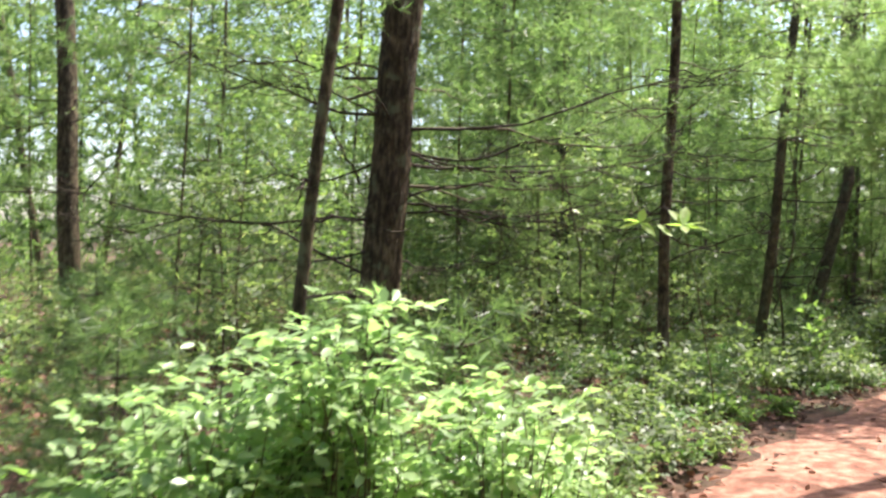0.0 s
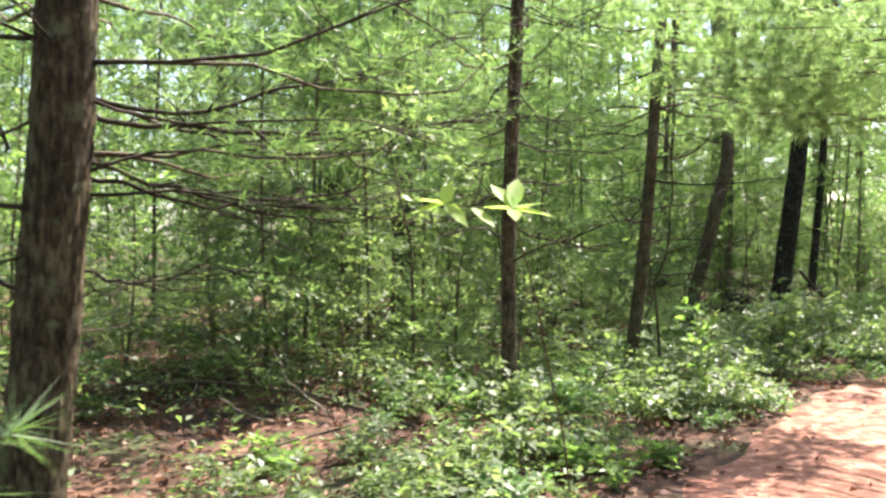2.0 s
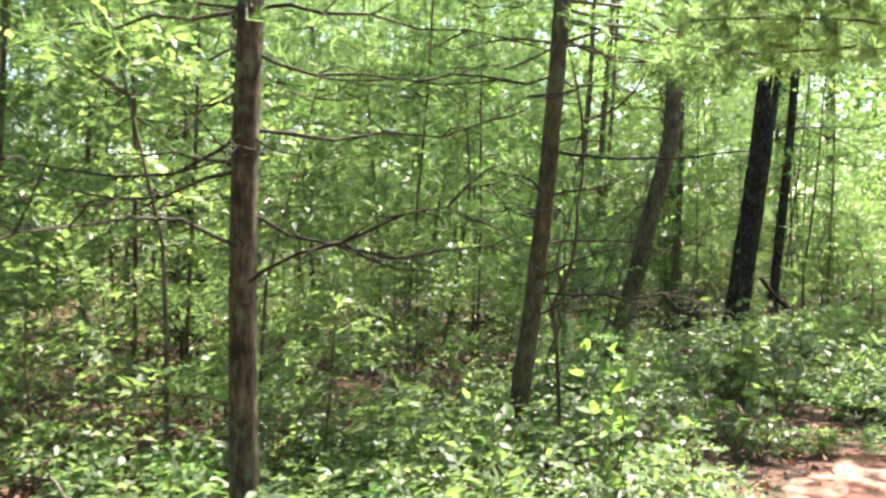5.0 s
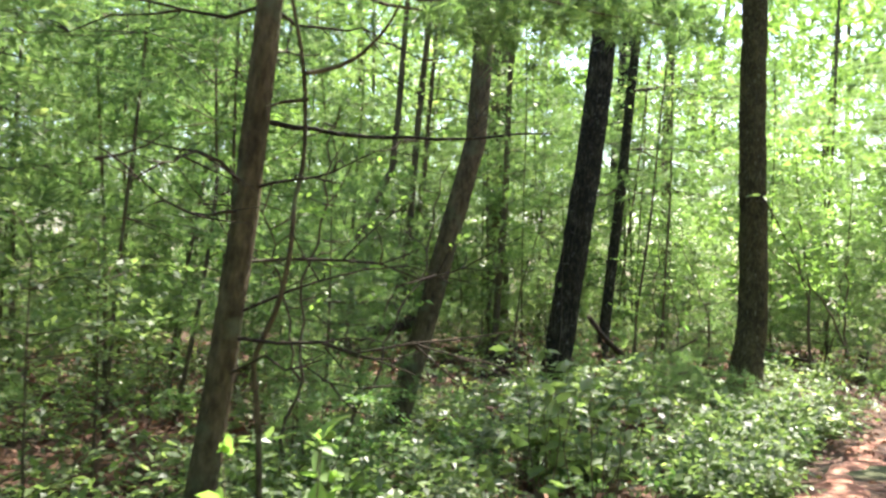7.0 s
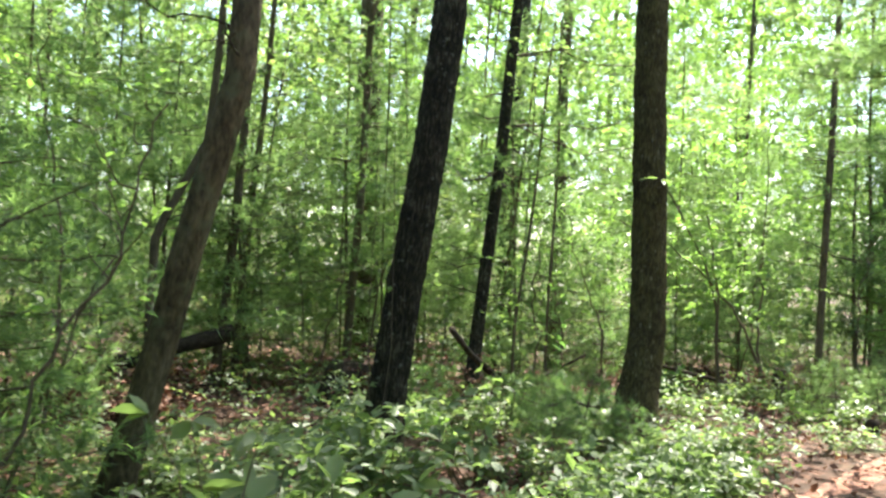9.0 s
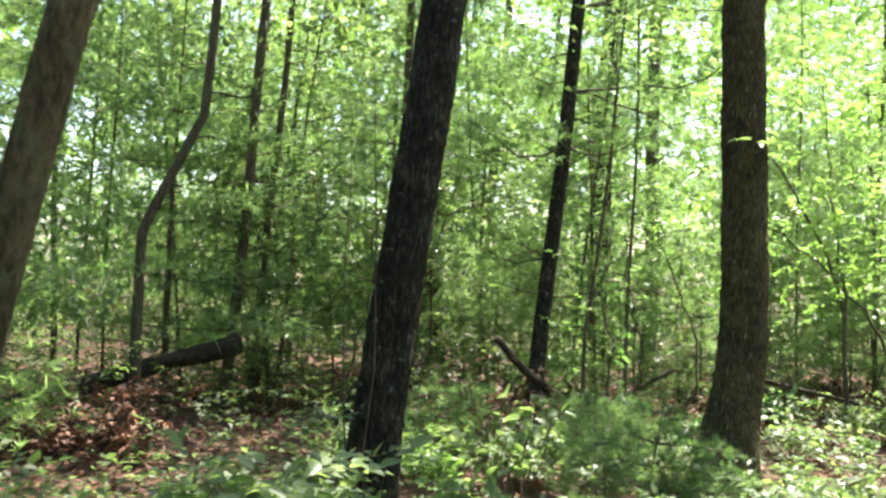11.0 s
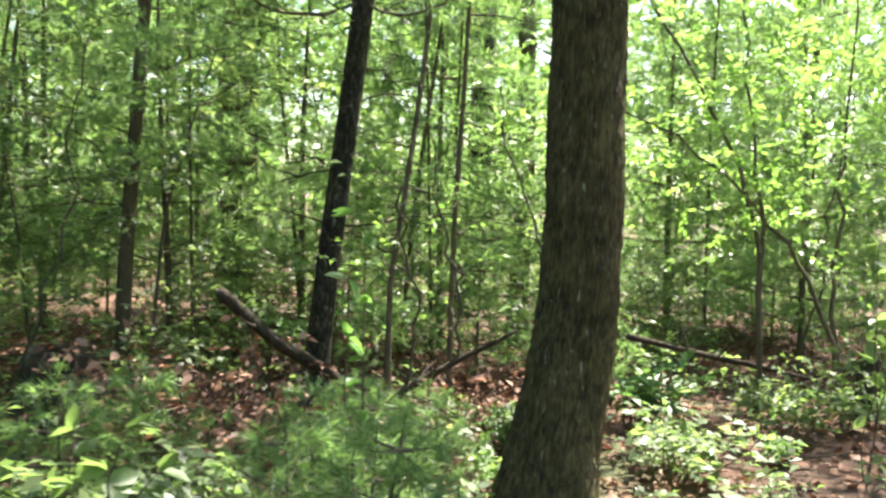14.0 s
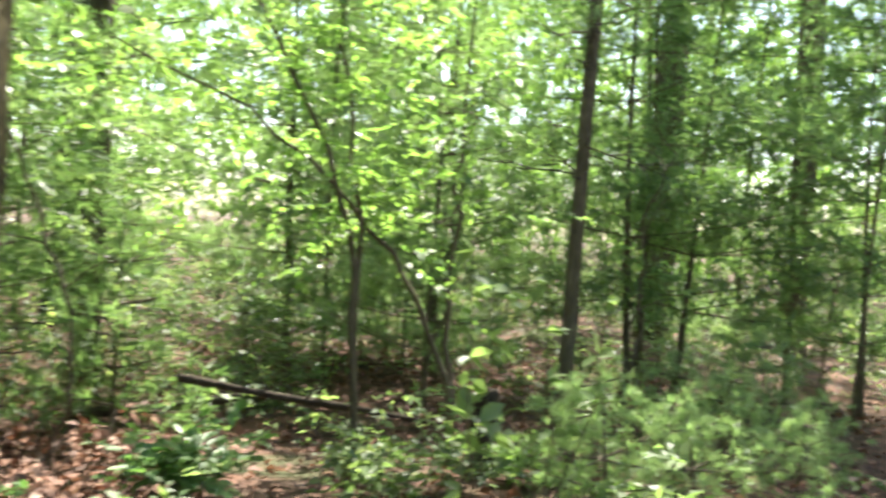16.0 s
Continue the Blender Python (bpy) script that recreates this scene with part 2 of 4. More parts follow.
def sprays(at, way, g, count=9, length=0.35, leaf=0.07, width=0.52, detail=False):
    """Leafy twigs from at along way, leaves on both sides in one plane."""
    n = len(at)
    d = unit(np.asarray(way, float))
    s = unit(np.cross(d, np.array([0, 0, 1.0]) + g.normal(size=(n, 3)) * 0.25))
    k = np.linspace(0.15, 1, count)
    lens = length * g.uniform(0.6, 1.25, (n, 1, 1))
    base = at[:, None] + d[:, None] * k[None, :, None] * lens
    base[..., 2] -= 0.12 * lens[..., 0] * k[None] ** 2
    side = np.where(np.arange(count) % 2, 1.0, -1.0)[None, :, None]
    out = d[:, None] * (0.45 + 0.6 * k[None, :, None]) + s[:, None] * side * 0.85 + g.normal(size=(n, count, 3)) * 0.28
    size = leaf * g.uniform(0.6, 1.25, n * count)
    return leaves(base.reshape(-1, 3), out.reshape(-1, 3), size, g, width, 0.78, detail)


def tufts(at, way, g, count=14, length=0.1, width=0.004, spread=0.8):
    """Bundles of pine needles fanning out at the tips of twigs: one thin blade a needle."""
    n = len(at)
    d = unit(np.asarray(way, float))[:, None] + g.normal(size=(n, count, 3)) * spread
    d = unit(d)
    s = unit(np.cross(d, g.normal(size=(n, count, 3))))
    base = at[:, None] - unit(np.asarray(way, float))[:, None] * g.uniform(0, 0.06, (n, count, 1))
    L = length * g.uniform(0.7, 1.15, (n, count, 1))
    tip = base + d * L
    tip[..., 2] -= 0.12 * L[..., 0]
    v = np.stack([base - s * width / 2, base + s * width / 2, tip], 2).reshape(-1, 3)
    return v, np.arange(len(v)).reshape(-1, 3)


def bough(a, b, g, gap=0.13, side=0.45):
    """Tip places and ways of a pine bough from a to b: side twigs in a flat fan."""
    a, b = np.asarray(a, float), np.asarray(b, float)
    L = np.linalg.norm(b - a)
    d = unit(b - a)
    s = unit(np.cross(d, [0, 0, 1.0]))
    at, way = [], []
    for k in np.arange(0.3 * L, L, gap):
        for sg in (-1, 1):
            m = side * L * (1.05 - k / L) * g.uniform(0.5, 1.1) + 0.08
            o = unit(d * g.uniform(0.5, 0.9) + s * sg)
            for q in np.arange(0.1, m + 0.05, 0.15):
                at.append(a + d * k + o * q + g.normal(size=3) * [0.05, 0.05, 0.085] + np.array([0, 0, -0.06 * q]))
                way.append(o * 0.8 + g.normal(size=3) * 0.4 + [0, 0, 0.35])
    at.append(b)
    way.append(d)
    return np.array(at), np.array(way)


# ---- plan ----
ROUTE = np.array([(-4.0, -9.0), (-2.2, -5.0), (-0.9, -2.4), (0.0, 0.0), (0.52, 1.84), (1.57, 4.11), (2.8, 6.5), (3.94, 8.12), (5.55, 9.93), (7.39, 11.91), (8.97, 13.84), (10.2, 14.8), (12.2, 15.8), (15.5, 16.6), (21.0, 16.5), (30.0, 15.5)])


def off_route(x, y):
    """Distance from the trail's middle and the side: positive to the left of the walk."""
    p = np.stack([np.asarray(x, float), np.asarray(y, float)], -1)
    best, sgn = np.full(p.shape[:-1], 1e9), np.ones(p.shape[:-1])
    for a, b in zip(ROUTE[:-1], ROUTE[1:]):
        e = b - a
        t = np.clip(((p - a) @ e) / (e @ e), 0, 1)
        q = p - (a + t[..., None] * e)
        dd = np.hypot(q[..., 0], q[..., 1])
        cr = e[0] * (p[..., 1] - a[1]) - e[1] * (p[..., 0] - a[0])
        better = dd < best
        best, sgn = np.where(better, dd, best), np.where(better, np.sign(cr), sgn)
    return best * sgn


def land(x, y):
    """Height of the ground: level on the trail, gently uneven beside it."""
    x, y = np.asarray(x, float), np.asarray(y, float)
    d = np.abs(off_route(x, y))
    k = np.clip((d - 0.8) / 2.0, 0, 1)
    bumps = 0.05 * np.sin(x * 1.3 + 0.6 * y) + 0.04 * np.sin(y * 1.9 - x * 0.7 + 1) + 0.025 * np.sin(x * 4.1 + 2) * np.sin(y * 3.7)
    return k * (bumps + 0.02) + 0.012 * np.sin(x * 5.3) * np.sin(y * 4.9)


def ground_point(x, y, sink=0.0):
    return (float(x), float(y), float(land(x, y)) - sink)


# ---- ground ----
def build_ground():
    n = 200
    u = np.linspace(-1, 1, n)
    ax = 5 + 45 * u * np.abs(u) ** 0.8
    ax[0], ax[-1] = -400, 400
    ay = 13 + 45 * u * np.abs(u) ** 0.8
    ay[0], ay[-1] = -400, 400
    X, Y = np.meshgrid(ax, ay, indexing="ij")
    Z = land(X, Y)
    i = np.arange(n - 1)[:, None] * n + np.arange(n - 1)[None]
    f = np.stack([i, i + n, i + n + 1, i + 1], -1).reshape(-1, 4)
    ob = new("ground", mesh_of("ground", np.stack([X, Y, Z], -1), f, GROUND, True))
    tagged(ob, "forest floor of brown leaf litter and dark soil", "ground", kind="structure")
    # the trail: a ragged strip of trodden red-brown needles
    pts = []
    for a, b in zip(ROUTE[:-1], ROUTE[1:]):
        m = max(2, int(np.linalg.norm(b - a) / 0.12))
        pts += [a + (b - a) * s for s in np.linspace(0, 1, m, endpoint=False)]
    p = np.array(pts)
    for _ in range(12):
        p[1:-1] = (p[:-2] + p[1:-1] * 2 + p[2:]) / 4
    t = unit(np.gradient(p, axis=0))
    nn = np.stack([-t[:, 1], t[:, 0]], -1)
    g = np.random.default_rng(3)
    edge = [g.normal(size=len(p)) for _ in range(2)]
    edge = [np.convolve(e, np.ones(5) / 5, "same") * 0.16 for e in edge]
    cols = np.linspace(-1, 1, 15)
    V = []
    for c in cols:
        half = np.interp(p[:, 1], [11.8, 13.4], [0.74, 0.12]) + (edge[0] if c > 0 else edge[1])
        q = p + nn * (half * c)[:, None]
        V.append(np.stack([q[:, 0], q[:, 1], land(q[:, 0], q[:, 1]) + 0.014 * (1 - abs(c) ** 6) - 0.004 * (abs(c) > 0.95)], -1))
    V = np.stack(V, 1)
    m = len(cols)
    i = np.arange(len(p) - 1)[:, None] * m + np.arange(m - 1)[None]
    f = np.stack([i, i + m, i + m + 1, i + 1], -1).reshape(-1, 4)[:, ::-1]
    ob = new("trail", mesh_of("trail", V, f, TRAIL, True))
    tagged(ob, "trodden red-brown earth trail strewn with pine needles", "trail", kind="structure")


build_ground()


# ---- trees ----
def pine_crown(foot, lean, g, low, high, reach, per_metre, needle=0.12, blade=0.008, count=12, gap=0.13, limb=(8, 5)):
    """Boughs of a pine as limbs and needle tufts between two heights."""
    limbs, at, way = [], [], []
    z = low
    while z < high:
        for _ in range(max(1, int(g.poisson(per_metre * 0.45)))):
            a = g.uniform(0, 2 * np.pi)
            L = reach * g.uniform(0.55, 1.1) * (1.0 - 0.55 * (z / max(high, 1)) ** 1.5)
            p0 = np.array([foot[0] + lean[0] * z, foot[1] + lean[1] * z, z])
            p1 = p0 + L * np.array([math.cos(a), math.sin(a), g.uniform(-0.12, 0.16)])
            if off_route(p1[0], p1[1]) > -0.9 and off_route(p1[0], p1[1]) < 0.9 and z < 2.6:
                continue
            limbs.append(tube(curve(p0, p1, limb[0], 0.05 * L, 0.05 * L, g), np.linspace(0.013, 0.003, limb[0]) * (0.6 + 0.25 * L) * (0.5 if limb[1] < 5 else 1), limb[1]))
            q, w = bough(p0, p1, g, gap)
            at.append(q)
            way.append(w)
        z += g.uniform(0.3, 0.6)
    if not at:
        return None, None
    at, way = np.concatenate(at), np.concatenate(way)
    return limbs, tufts(at, way, g, count, needle, blade)


def high_crown(foot, lean, g, low, high, radius, n, leaf=0.22):
    """The top of a tree far overhead: clumps of foliage with gaps between them."""
    k = max(6, n // 60)
    z = g.uniform(low, high, k)
    r = radius * np.sqrt(g.uniform(0.02, 1, k)) * (1.15 - 0.6 * (z - low) / (high - low))
    a = g.uniform(0, 2 * np.pi, k)
    c = np.stack([foot[0] + lean[0] * z + r * np.cos(a), foot[1] + lean[1] * z + r * np.sin(a), z], -1)
    base = np.repeat(c, 60, 0) + g.normal(size=(k * 60, 3)) * np.array([0.55, 0.55, 0.2])
    return leaves(base, g.normal(size=(len(base), 3)) * [1, 1, 0.35], leaf * g.uniform(0.6, 1.3, len(base)), g, 0.6, 0.6)


def spray_crown(foot, lean, g, low, high, radius, n, leaf=0.08):
    """The leafy part of a broad-leaved tree: sprays of leaves in clumps."""
    k = max(4, n // 10)
    z = g.uniform(low, high, k)
    r = radius * np.sqrt(g.uniform(0.02, 1, k))
    a = g.uniform(0, 2 * np.pi, k)
    c = np.stack([foot[0] + lean[0] * z + r * np.cos(a), foot[1] + lean[1] * z + r * np.sin(a), z], -1)
    at = np.repeat(c, 10, 0) + g.normal(size=(k * 10, 3)) * [0.3, 0.3, 0.13]
    return sprays(at, g.normal(size=at.shape) * [1, 1, 0.3], g, 7, 0.34, leaf)


def stem_points(x, y, lx, ly, height, bends=(), n=26, wob=0.012, g=rng):
    z = np.linspace(-0.1, height, n)
    px, py = x + lx * z, y + ly * z
    for z0, bx, by in bends:
        k = np.maximum(z - z0, 0)
        px, py = px + bx * k, py + by * k
    a, b = g.uniform(0, 6, 2)
    return np.stack([px + wob * np.sin(z * 1.7 + a), py + wob * np.sin(z * 1.3 + b), z], -1)


def dead_twigs(parent, pts, g, n, low, high, reach, name="dead_branch"):
    """Bare dead branches of a pine's lower trunk, each with a few finer twigs."""
    for _ in range(n):
        z = g.uniform(low, high)
        i = int(np.argmin(abs(pts[:, 2] - z)))
        a = g.uniform(0, 2 * np.pi)
        L = reach * g.uniform(0.4, 1.1)
        b = pts[i] + L * np.array([math.cos(a), math.sin(a), g.uniform(-0.2, 0.25)])
        if abs(off_route(b[0], b[1])) < 1.0:
            continue
        main = curve(pts[i], b, 7, g.uniform(-0.1, 0.12) * L, 0.05 * L, g)
        bits = [tube(main, np.linspace(0.009, 0.002, 7) * (0.7 + 0.3 * L), 5)]
        for _ in range(int(3 + 3 * L)):
            j = g.integers(2, 7)
            e = main[j] + unit(g.normal(size=3) * [1, 1, 0.5] + (b - pts[i]) / L * 0.8) * L * g.uniform(0.12, 0.35)
            bits.append(tube(curve(main[j], e, 4, 0, 0.02, g), np.linspace(0.005, 0.002, 4), 4))
        o = np.array(parent.location)
        v, f = joined(bits)
        part(name, mesh_of(name, v - o, f, WOOD_DEAD, True), parent)


def tree(name, x, y, lx, ly, r, height, mat, label, bends=(), seed=1, seg=16, ridge=0.0, flare=1.35, boughs=None, twigs=(0, 1, 2, 1), crown=None, taper=0.55, rings=40, ridges=14, group="", reach_to=(), leafy=None, leaf_mat=LEAF, needle_mat=NEEDLE, reach_mat=NEEDLE_PALE):
    """One tree: trunk, limbs with needles, dead branches and the crown overhead."""
    g = np.random.default_rng(seed)
    foot = ground_point(x, y)
    rt = root(name, foot, label, "tree", group)
    pts = stem_points(x, y, lx, ly, height, bends, rings, 0.015, g)
    pts[:, 2] += foot[2]
    z = np.maximum(pts[:, 2] - foot[2], 0)
    rad = r * (1 - (1 - taper) * z / height) * (1 + (flare - 1) * np.exp(-z / 0.28))
    o = np.array(foot)
    v, f = tube(pts, rad, seg, ridge, ridges, seed)
    part("trunk", mesh_of("trunk", v - o, f, mat, True), rt)
    if boughs:
        limbs, needles = pine_crown(foot, (lx, ly), g, **boughs)
        if limbs:
            if group:
                lv, lf = joined(limbs)
                part("branchwork", mesh_of("branchwork", lv - o, lf, BARK_THIN, True), rt, kind="stuff")
            else:
                for lv, lf in limbs:
                    part("limb", mesh_of("limb", lv - o, lf, BARK_THIN, True), rt)
            part("needles", mesh_of("needles", needles[0] - o, needles[1], needle_mat), rt, "soft blue-green pine needles", "stuff")
    if reach_to:
        bits, at, way = [], [], []
        for e in reach_to:
            e = np.array(e, float)
            i = int(np.argmin(abs(pts[:, 2] - e[2])))
            c = curve(pts[i], e, 8, 0.06, 0.05, g)
            bits.append(tube(c, np.linspace(0.014, 0.003, 8), 6))
            q, w = bough(pts[i] + (e - pts[i]) * 0.25, e, g, 0.075, 0.3)
            at.append(q)
            way.append(w)
        v, f = joined(bits)
        part("boughwork", mesh_of("boughwork", v - o, f, BARK_THIN, True), rt, kind="stuff")
        v, f = tufts(np.concatenate(at), np.concatenate(way), g, 36, 0.13, 0.0075)
        part("needles", mesh_of("needles", v - o, f, reach_mat), rt, "long soft pine needles", "stuff")
    if leafy:
        v, f = spray_crown(foot, (lx, ly), g, **leafy)
        part("leaves", mesh_of("leaves", v - o, f, leaf_mat), rt, kind="stuff")
    if twigs[0]:
        dead_twigs(rt, pts, g, *twigs)
    if crown:
        v, f = high_crown(foot, (lx + sum(b[1] for b in bends), ly + sum(b[2] for b in bends)), g, **crown)
        part("crown", mesh_of("crown", v - o, f, LEAF), rt, kind="stuff")
    return rt


def long_limbs(parent, ends, seed):
    """Long dead limbs of a pine, each with a fan of fine bare twigs."""
    g = np.random.default_rng(seed)
    o = np.array(parent.location)
    for a, b in ends:
        a, b = np.array(a), np.array(b)
        L = np.linalg.norm(b - a)
        main = curve(a, b, 14, 0.07 * L, 0.03, g)
        v, f = tube(main, np.linspace(0.015, 0.003, 14) * (0.5 + 0.2 * L), 7)
        ob = part("limb", mesh_of("limb", v - o, f, WOOD_DEAD, True), parent, "long dead bare limb")
        bits = []
        for _ in range(int(10 + 8 * L)):
            j = g.integers(3, 14)
            e = main[j] + unit(g.normal(size=3) * [1, 1, 0.6] + (b - a) / L * 1.1) * g.uniform(0.12, 0.5)
            c = curve(main[j], e, 5, 0, 0.03, g)
            bits.append(tube(c, np.linspace(0.004, 0.0015, 5), 4))
            for _ in range(2):
                k = g.integers(2, 5)
                bits.append(tube(curve(c[k], c[k] + g.normal(size=3) * 0.1, 3, 0, 0.01, g), np.linspace(0.002, 0.001, 3), 3))
        v, f = joined(bits)
        part("twigwork", mesh_of("twigwork", v - o, f, WOOD_DEAD, True), ob, kind="stuff")


def leaf_sprout(parent, at, seed):
    """A short leafy shoot growing straight out of a trunk."""
    g = np.random.default_rng(seed)
    o, at = np.array(parent.location), np.array(at)
    for side in (-0.16, 0.0, 0.15):
        tip = at + np.array([side - 0.04, -0.14, 0.05])
        v, f = tube(curve(at + [side * 0.4, 0.05, 0], tip, 5, 0, 0.005, g), np.linspace(0.004, 0.002, 5), 5)
        stem = part("shoot", mesh_of("shoot", v - o, f, BARK_THIN, True), parent, "thin green shoot")
        for _ in range(4):
            v, f = leaves(np.array([tip]), np.array([[g.normal() + side * 5, g.normal() * 0.5 - 0.5, g.uniform(-0.2, 0.3)]]), g.uniform(0.08, 0.12), g, 0.5, 0.88, True)
            part("leaf", mesh_of("leaf", v - o, f, LEAF), stem)


def build_near_trees():
    # high crowns stay out of view; their density is set for the shade below
    top = dict(low=7.5, high=13.0, radius=2.2, n=380)
    thin = dict(low=8.5, high=13.0, radius=1.8, n=130)
    pine = dict(low=2.2, high=6.5, reach=1.9, per_metre=4.5)
    # the oak's unseen crown is thickened to shade the plants near the trail
    oak = tree("oak_tree", 10.365, 16.99, 0.165, 0.09, 0.172, 13, BARK_OAK, "large oak trunk with furrowed grey-brown bark beside the trail", bends=((1.05, -0.135, 0.0),), seed=5, seg=120, ridge=0.013, ridges=27, flare=1.7, rings=330, crown=dict(low=6.5, high=13, radius=3.2, n=2600))
    tree("dark_tree", 7.77, 16.53, 0.10, -0.03, 0.132, 13, BARK_DARK, "leaning tree with blackish furrowed bark and pale lichen", seed=6, seg=96, ridge=0.013, ridges=13, flare=1.3, rings=300, crown=dict(low=7, high=13, radius=2.6, n=760))
    tree("pine_tree", 9.97, 19.67, 0.09, 0.02, 0.083, 11, BARK_DARK, "slender dark pine with short dead branches", seed=7, seg=24, rings=60, boughs=dict(low=2.7, high=7.5, reach=2.3, per_metre=6, blade=0.012), twigs=(16, 1.2, 4.2, 1.0), crown=top)
    tree("pine_tree", 2.16, 9.51, 0.01, -0.06, 0.06, 9, BARK_BROWN, "thin straight pine with brown bark", seed=8, seg=24, rings=60, boughs=dict(low=2.4, high=6, reach=1.5, per_metre=3.5), twigs=(20, 1.3, 3.6, 1.2))
    leaning = tree("pine_tree", 3.9, 11.9, 0.09, -0.01, 0.066, 9, BARK_PINE, "leaning pine with mossy greenish-brown bark", seed=9, seg=56, rings=200, ridge=0.0045, ridges=9, boughs=dict(low=2.8, high=7, reach=1.6, per_metre=3), twigs=(18, 0.8, 3.4, 1.3), reach_to=((6.6, 12.6, 2.95), (6.3, 13.4, 3.2), (5.7, 13.0, 2.85), (7.2, 13.1, 3.1), (6.9, 12.9, 3.5), (6.0, 12.5, 3.3)), reach_mat=NEEDLE)
    stout = tree("pine_tree", -0.57, 6.96, 0.09, 0.0, 0.14, 12, BARK_BROWN, "stout pine with dark dead lower branches", seed=10, seg=72, rings=200, ridge=0.012, boughs=dict(low=1.9, high=7, reach=2.2, per_metre=5.5), twigs=(20, 1.1, 3.6, 2.4), crown=top)
    tree("bent_tree", 5.68, 15.18, 0.235, -0.1, 0.095, 11, BARK_PINE, "brown tree whose trunk leans and then bends upright", bends=((2.5, -0.22, 0.1),), seed=11, seg=56, rings=200, ridge=0.006, ridges=11, twigs=(5, 2.2, 4.0, 1.2), crown=top)
    tree("pine_tree", 1.15, 18.68, -0.03, 0.0, 0.24, 14, BARK_DARK, "thick old pine with dark bark among saplings", seed=12, seg=32, boughs=pine, twigs=(14, 1.0, 4.5, 2.2), crown=top)
    tree("pine_tree", 1.94, 16.24, 0.0, 0.0, 0.18, 14, BARK_DARK, "old pine with dark bark and dead lower branches", seed=13, seg=32, boughs=pine, twigs=(14, 1.0, 4.5, 2.0), crown=top)
    tree("pine_tree", 12.62, 22.42, -0.01, 0.0, 0.1, 12, BARK_PINE, "slim pine standing among young saplings", seed=14, boughs=dict(low=2.6, high=7, reach=1.7, per_metre=4), twigs=(8, 1, 3, 1.0), crown=thin)
    tree("pine_tree", 9.96, 23.54, -0.03, 0.0, 0.21, 15, BARK_PINE, "tall pine with a broad brown trunk", seed=15, seg=28, boughs=dict(low=3.5, high=7, reach=2.0, per_metre=3), crown=thin)
    tree("young_tree", 8.79, 20.7, 0.03, 0.02, 0.052, 9, BARK_THIN, "slender young tree with dark bark", seed=16, twigs=(6, 1.0, 3.5, 0.8), crown=dict(low=3.5, high=7, radius=1.4, n=900, leaf=0.1))
    tree("young_tree", 7.15, 20.2, 0.06, 0.0, 0.05, 9, BARK_THIN, "slender leaning young tree", seed=17, twigs=(5, 1.4, 3.5, 0.7), crown=dict(low=3.2, high=7, radius=1.4, n=900, leaf=0.1))
    tree("young_tree", 7.42, 20.65, 0.06, 0.01, 0.04, 8, BARK_THIN, "thin leaning young tree", seed=18, twigs=(5, 1.4, 3.5, 0.6), crown=dict(low=3.2, high=7, radius=1.2, n=700, leaf=0.1))
    tree("crooked_tree", 6.36, 19.62, 0.02, 0.0, 0.05, 8, BARK_THIN, "crooked young tree with a kinked stem", bends=((1.6, 0.42, 0.0), (2.6, -0.38, 0.0)), seed=19, twigs=(4, 1.4, 3.5, 0.7), crown=dict(low=3.2, high=7, radius=1.4, n=700, leaf=0.1))
    tree("young_tree", 14.87, 19.4, 0.02, -0.01, 0.05, 9, BARK_THIN, "slim dark young pine with bare whorled branches", seed=20, twigs=(14, 1.2, 4.0, 0.9), boughs=dict(low=2.8, high=6, reach=1.3, per_metre=3), crown=thin)
    tree("pine_tree", 20.84, 23.68, 0.02, 0.0, 0.22, 14, BARK_PINE, "thick brown pine trunk behind green saplings", seed=21, boughs=pine, twigs=(8, 1.5, 4, 1.5), crown=thin)
    tree("pine_tree", 21.0, 21.6, 0.0, 0.0, 0.17, 14, BARK_PINE, "brown pine trunk rising behind young trees", seed=22, boughs=dict(low=3.5, high=7, reach=1.8, per_metre=3), crown=thin)
    tree("dark_tree", 13.3, 25.6, 0.02, 0.0, 0.17, 13, BARK_DARK, "dark straight trunk in the open wood", seed=23, crown=thin)
    tree("pine_tree", -4.45, 11.7, -0.04, 0.0, 0.14, 10, BARK_BROWN, "brown pine leaning slightly outward", seed=24, twigs=(8, 1.0, 4.0, 1.2), crown=top)
    tree("young_tree", -0.82, 4.5, 0.13, 0.0, 0.036, 7, BARK_BROWN, "slender leaning young tree behind a leafy shrub", seed=25, twigs=(7, 1.2, 3.0, 0.8), crown=dict(low=3.5, high=7, radius=1.4, n=600, leaf=0.12))
    tree("young_tree", 10.87, 19.53, 0.0, 0.0, 0.02, 4.5, BARK_THIN, "thin upright sapling stem", seed=26, seg=8, twigs=(6, 0.8, 3, 0.5), crown=dict(low=1.9, high=4.2, radius=0.8, n=360, leaf=0.09))
    tree("young_tree", 10.46, 19.55, -0.02, 0.0, 0.022, 4.5, BARK_THIN, "thin crooked sapling stem", bends=((0.9, 0.12, 0.0),), seed=27, seg=8, twigs=(6, 0.8, 3, 0.5), crown=dict(low=1.9, high=4.2, radius=0.8, n=360, leaf=0.09))
    g = np.random.default_rng(46)
    c = curve((4.07, 11.9, 2.1), (5.4, 11.62, 2.1), 16, 0.06, 0.012, g)
    v, f = tube(c, np.linspace(0.0125, 0.004, 16), 8)
    part("limb", mesh_of("limb", v - np.array(leaning.location), f, BARK_DARK, True), leaning, "long dark bare limb")
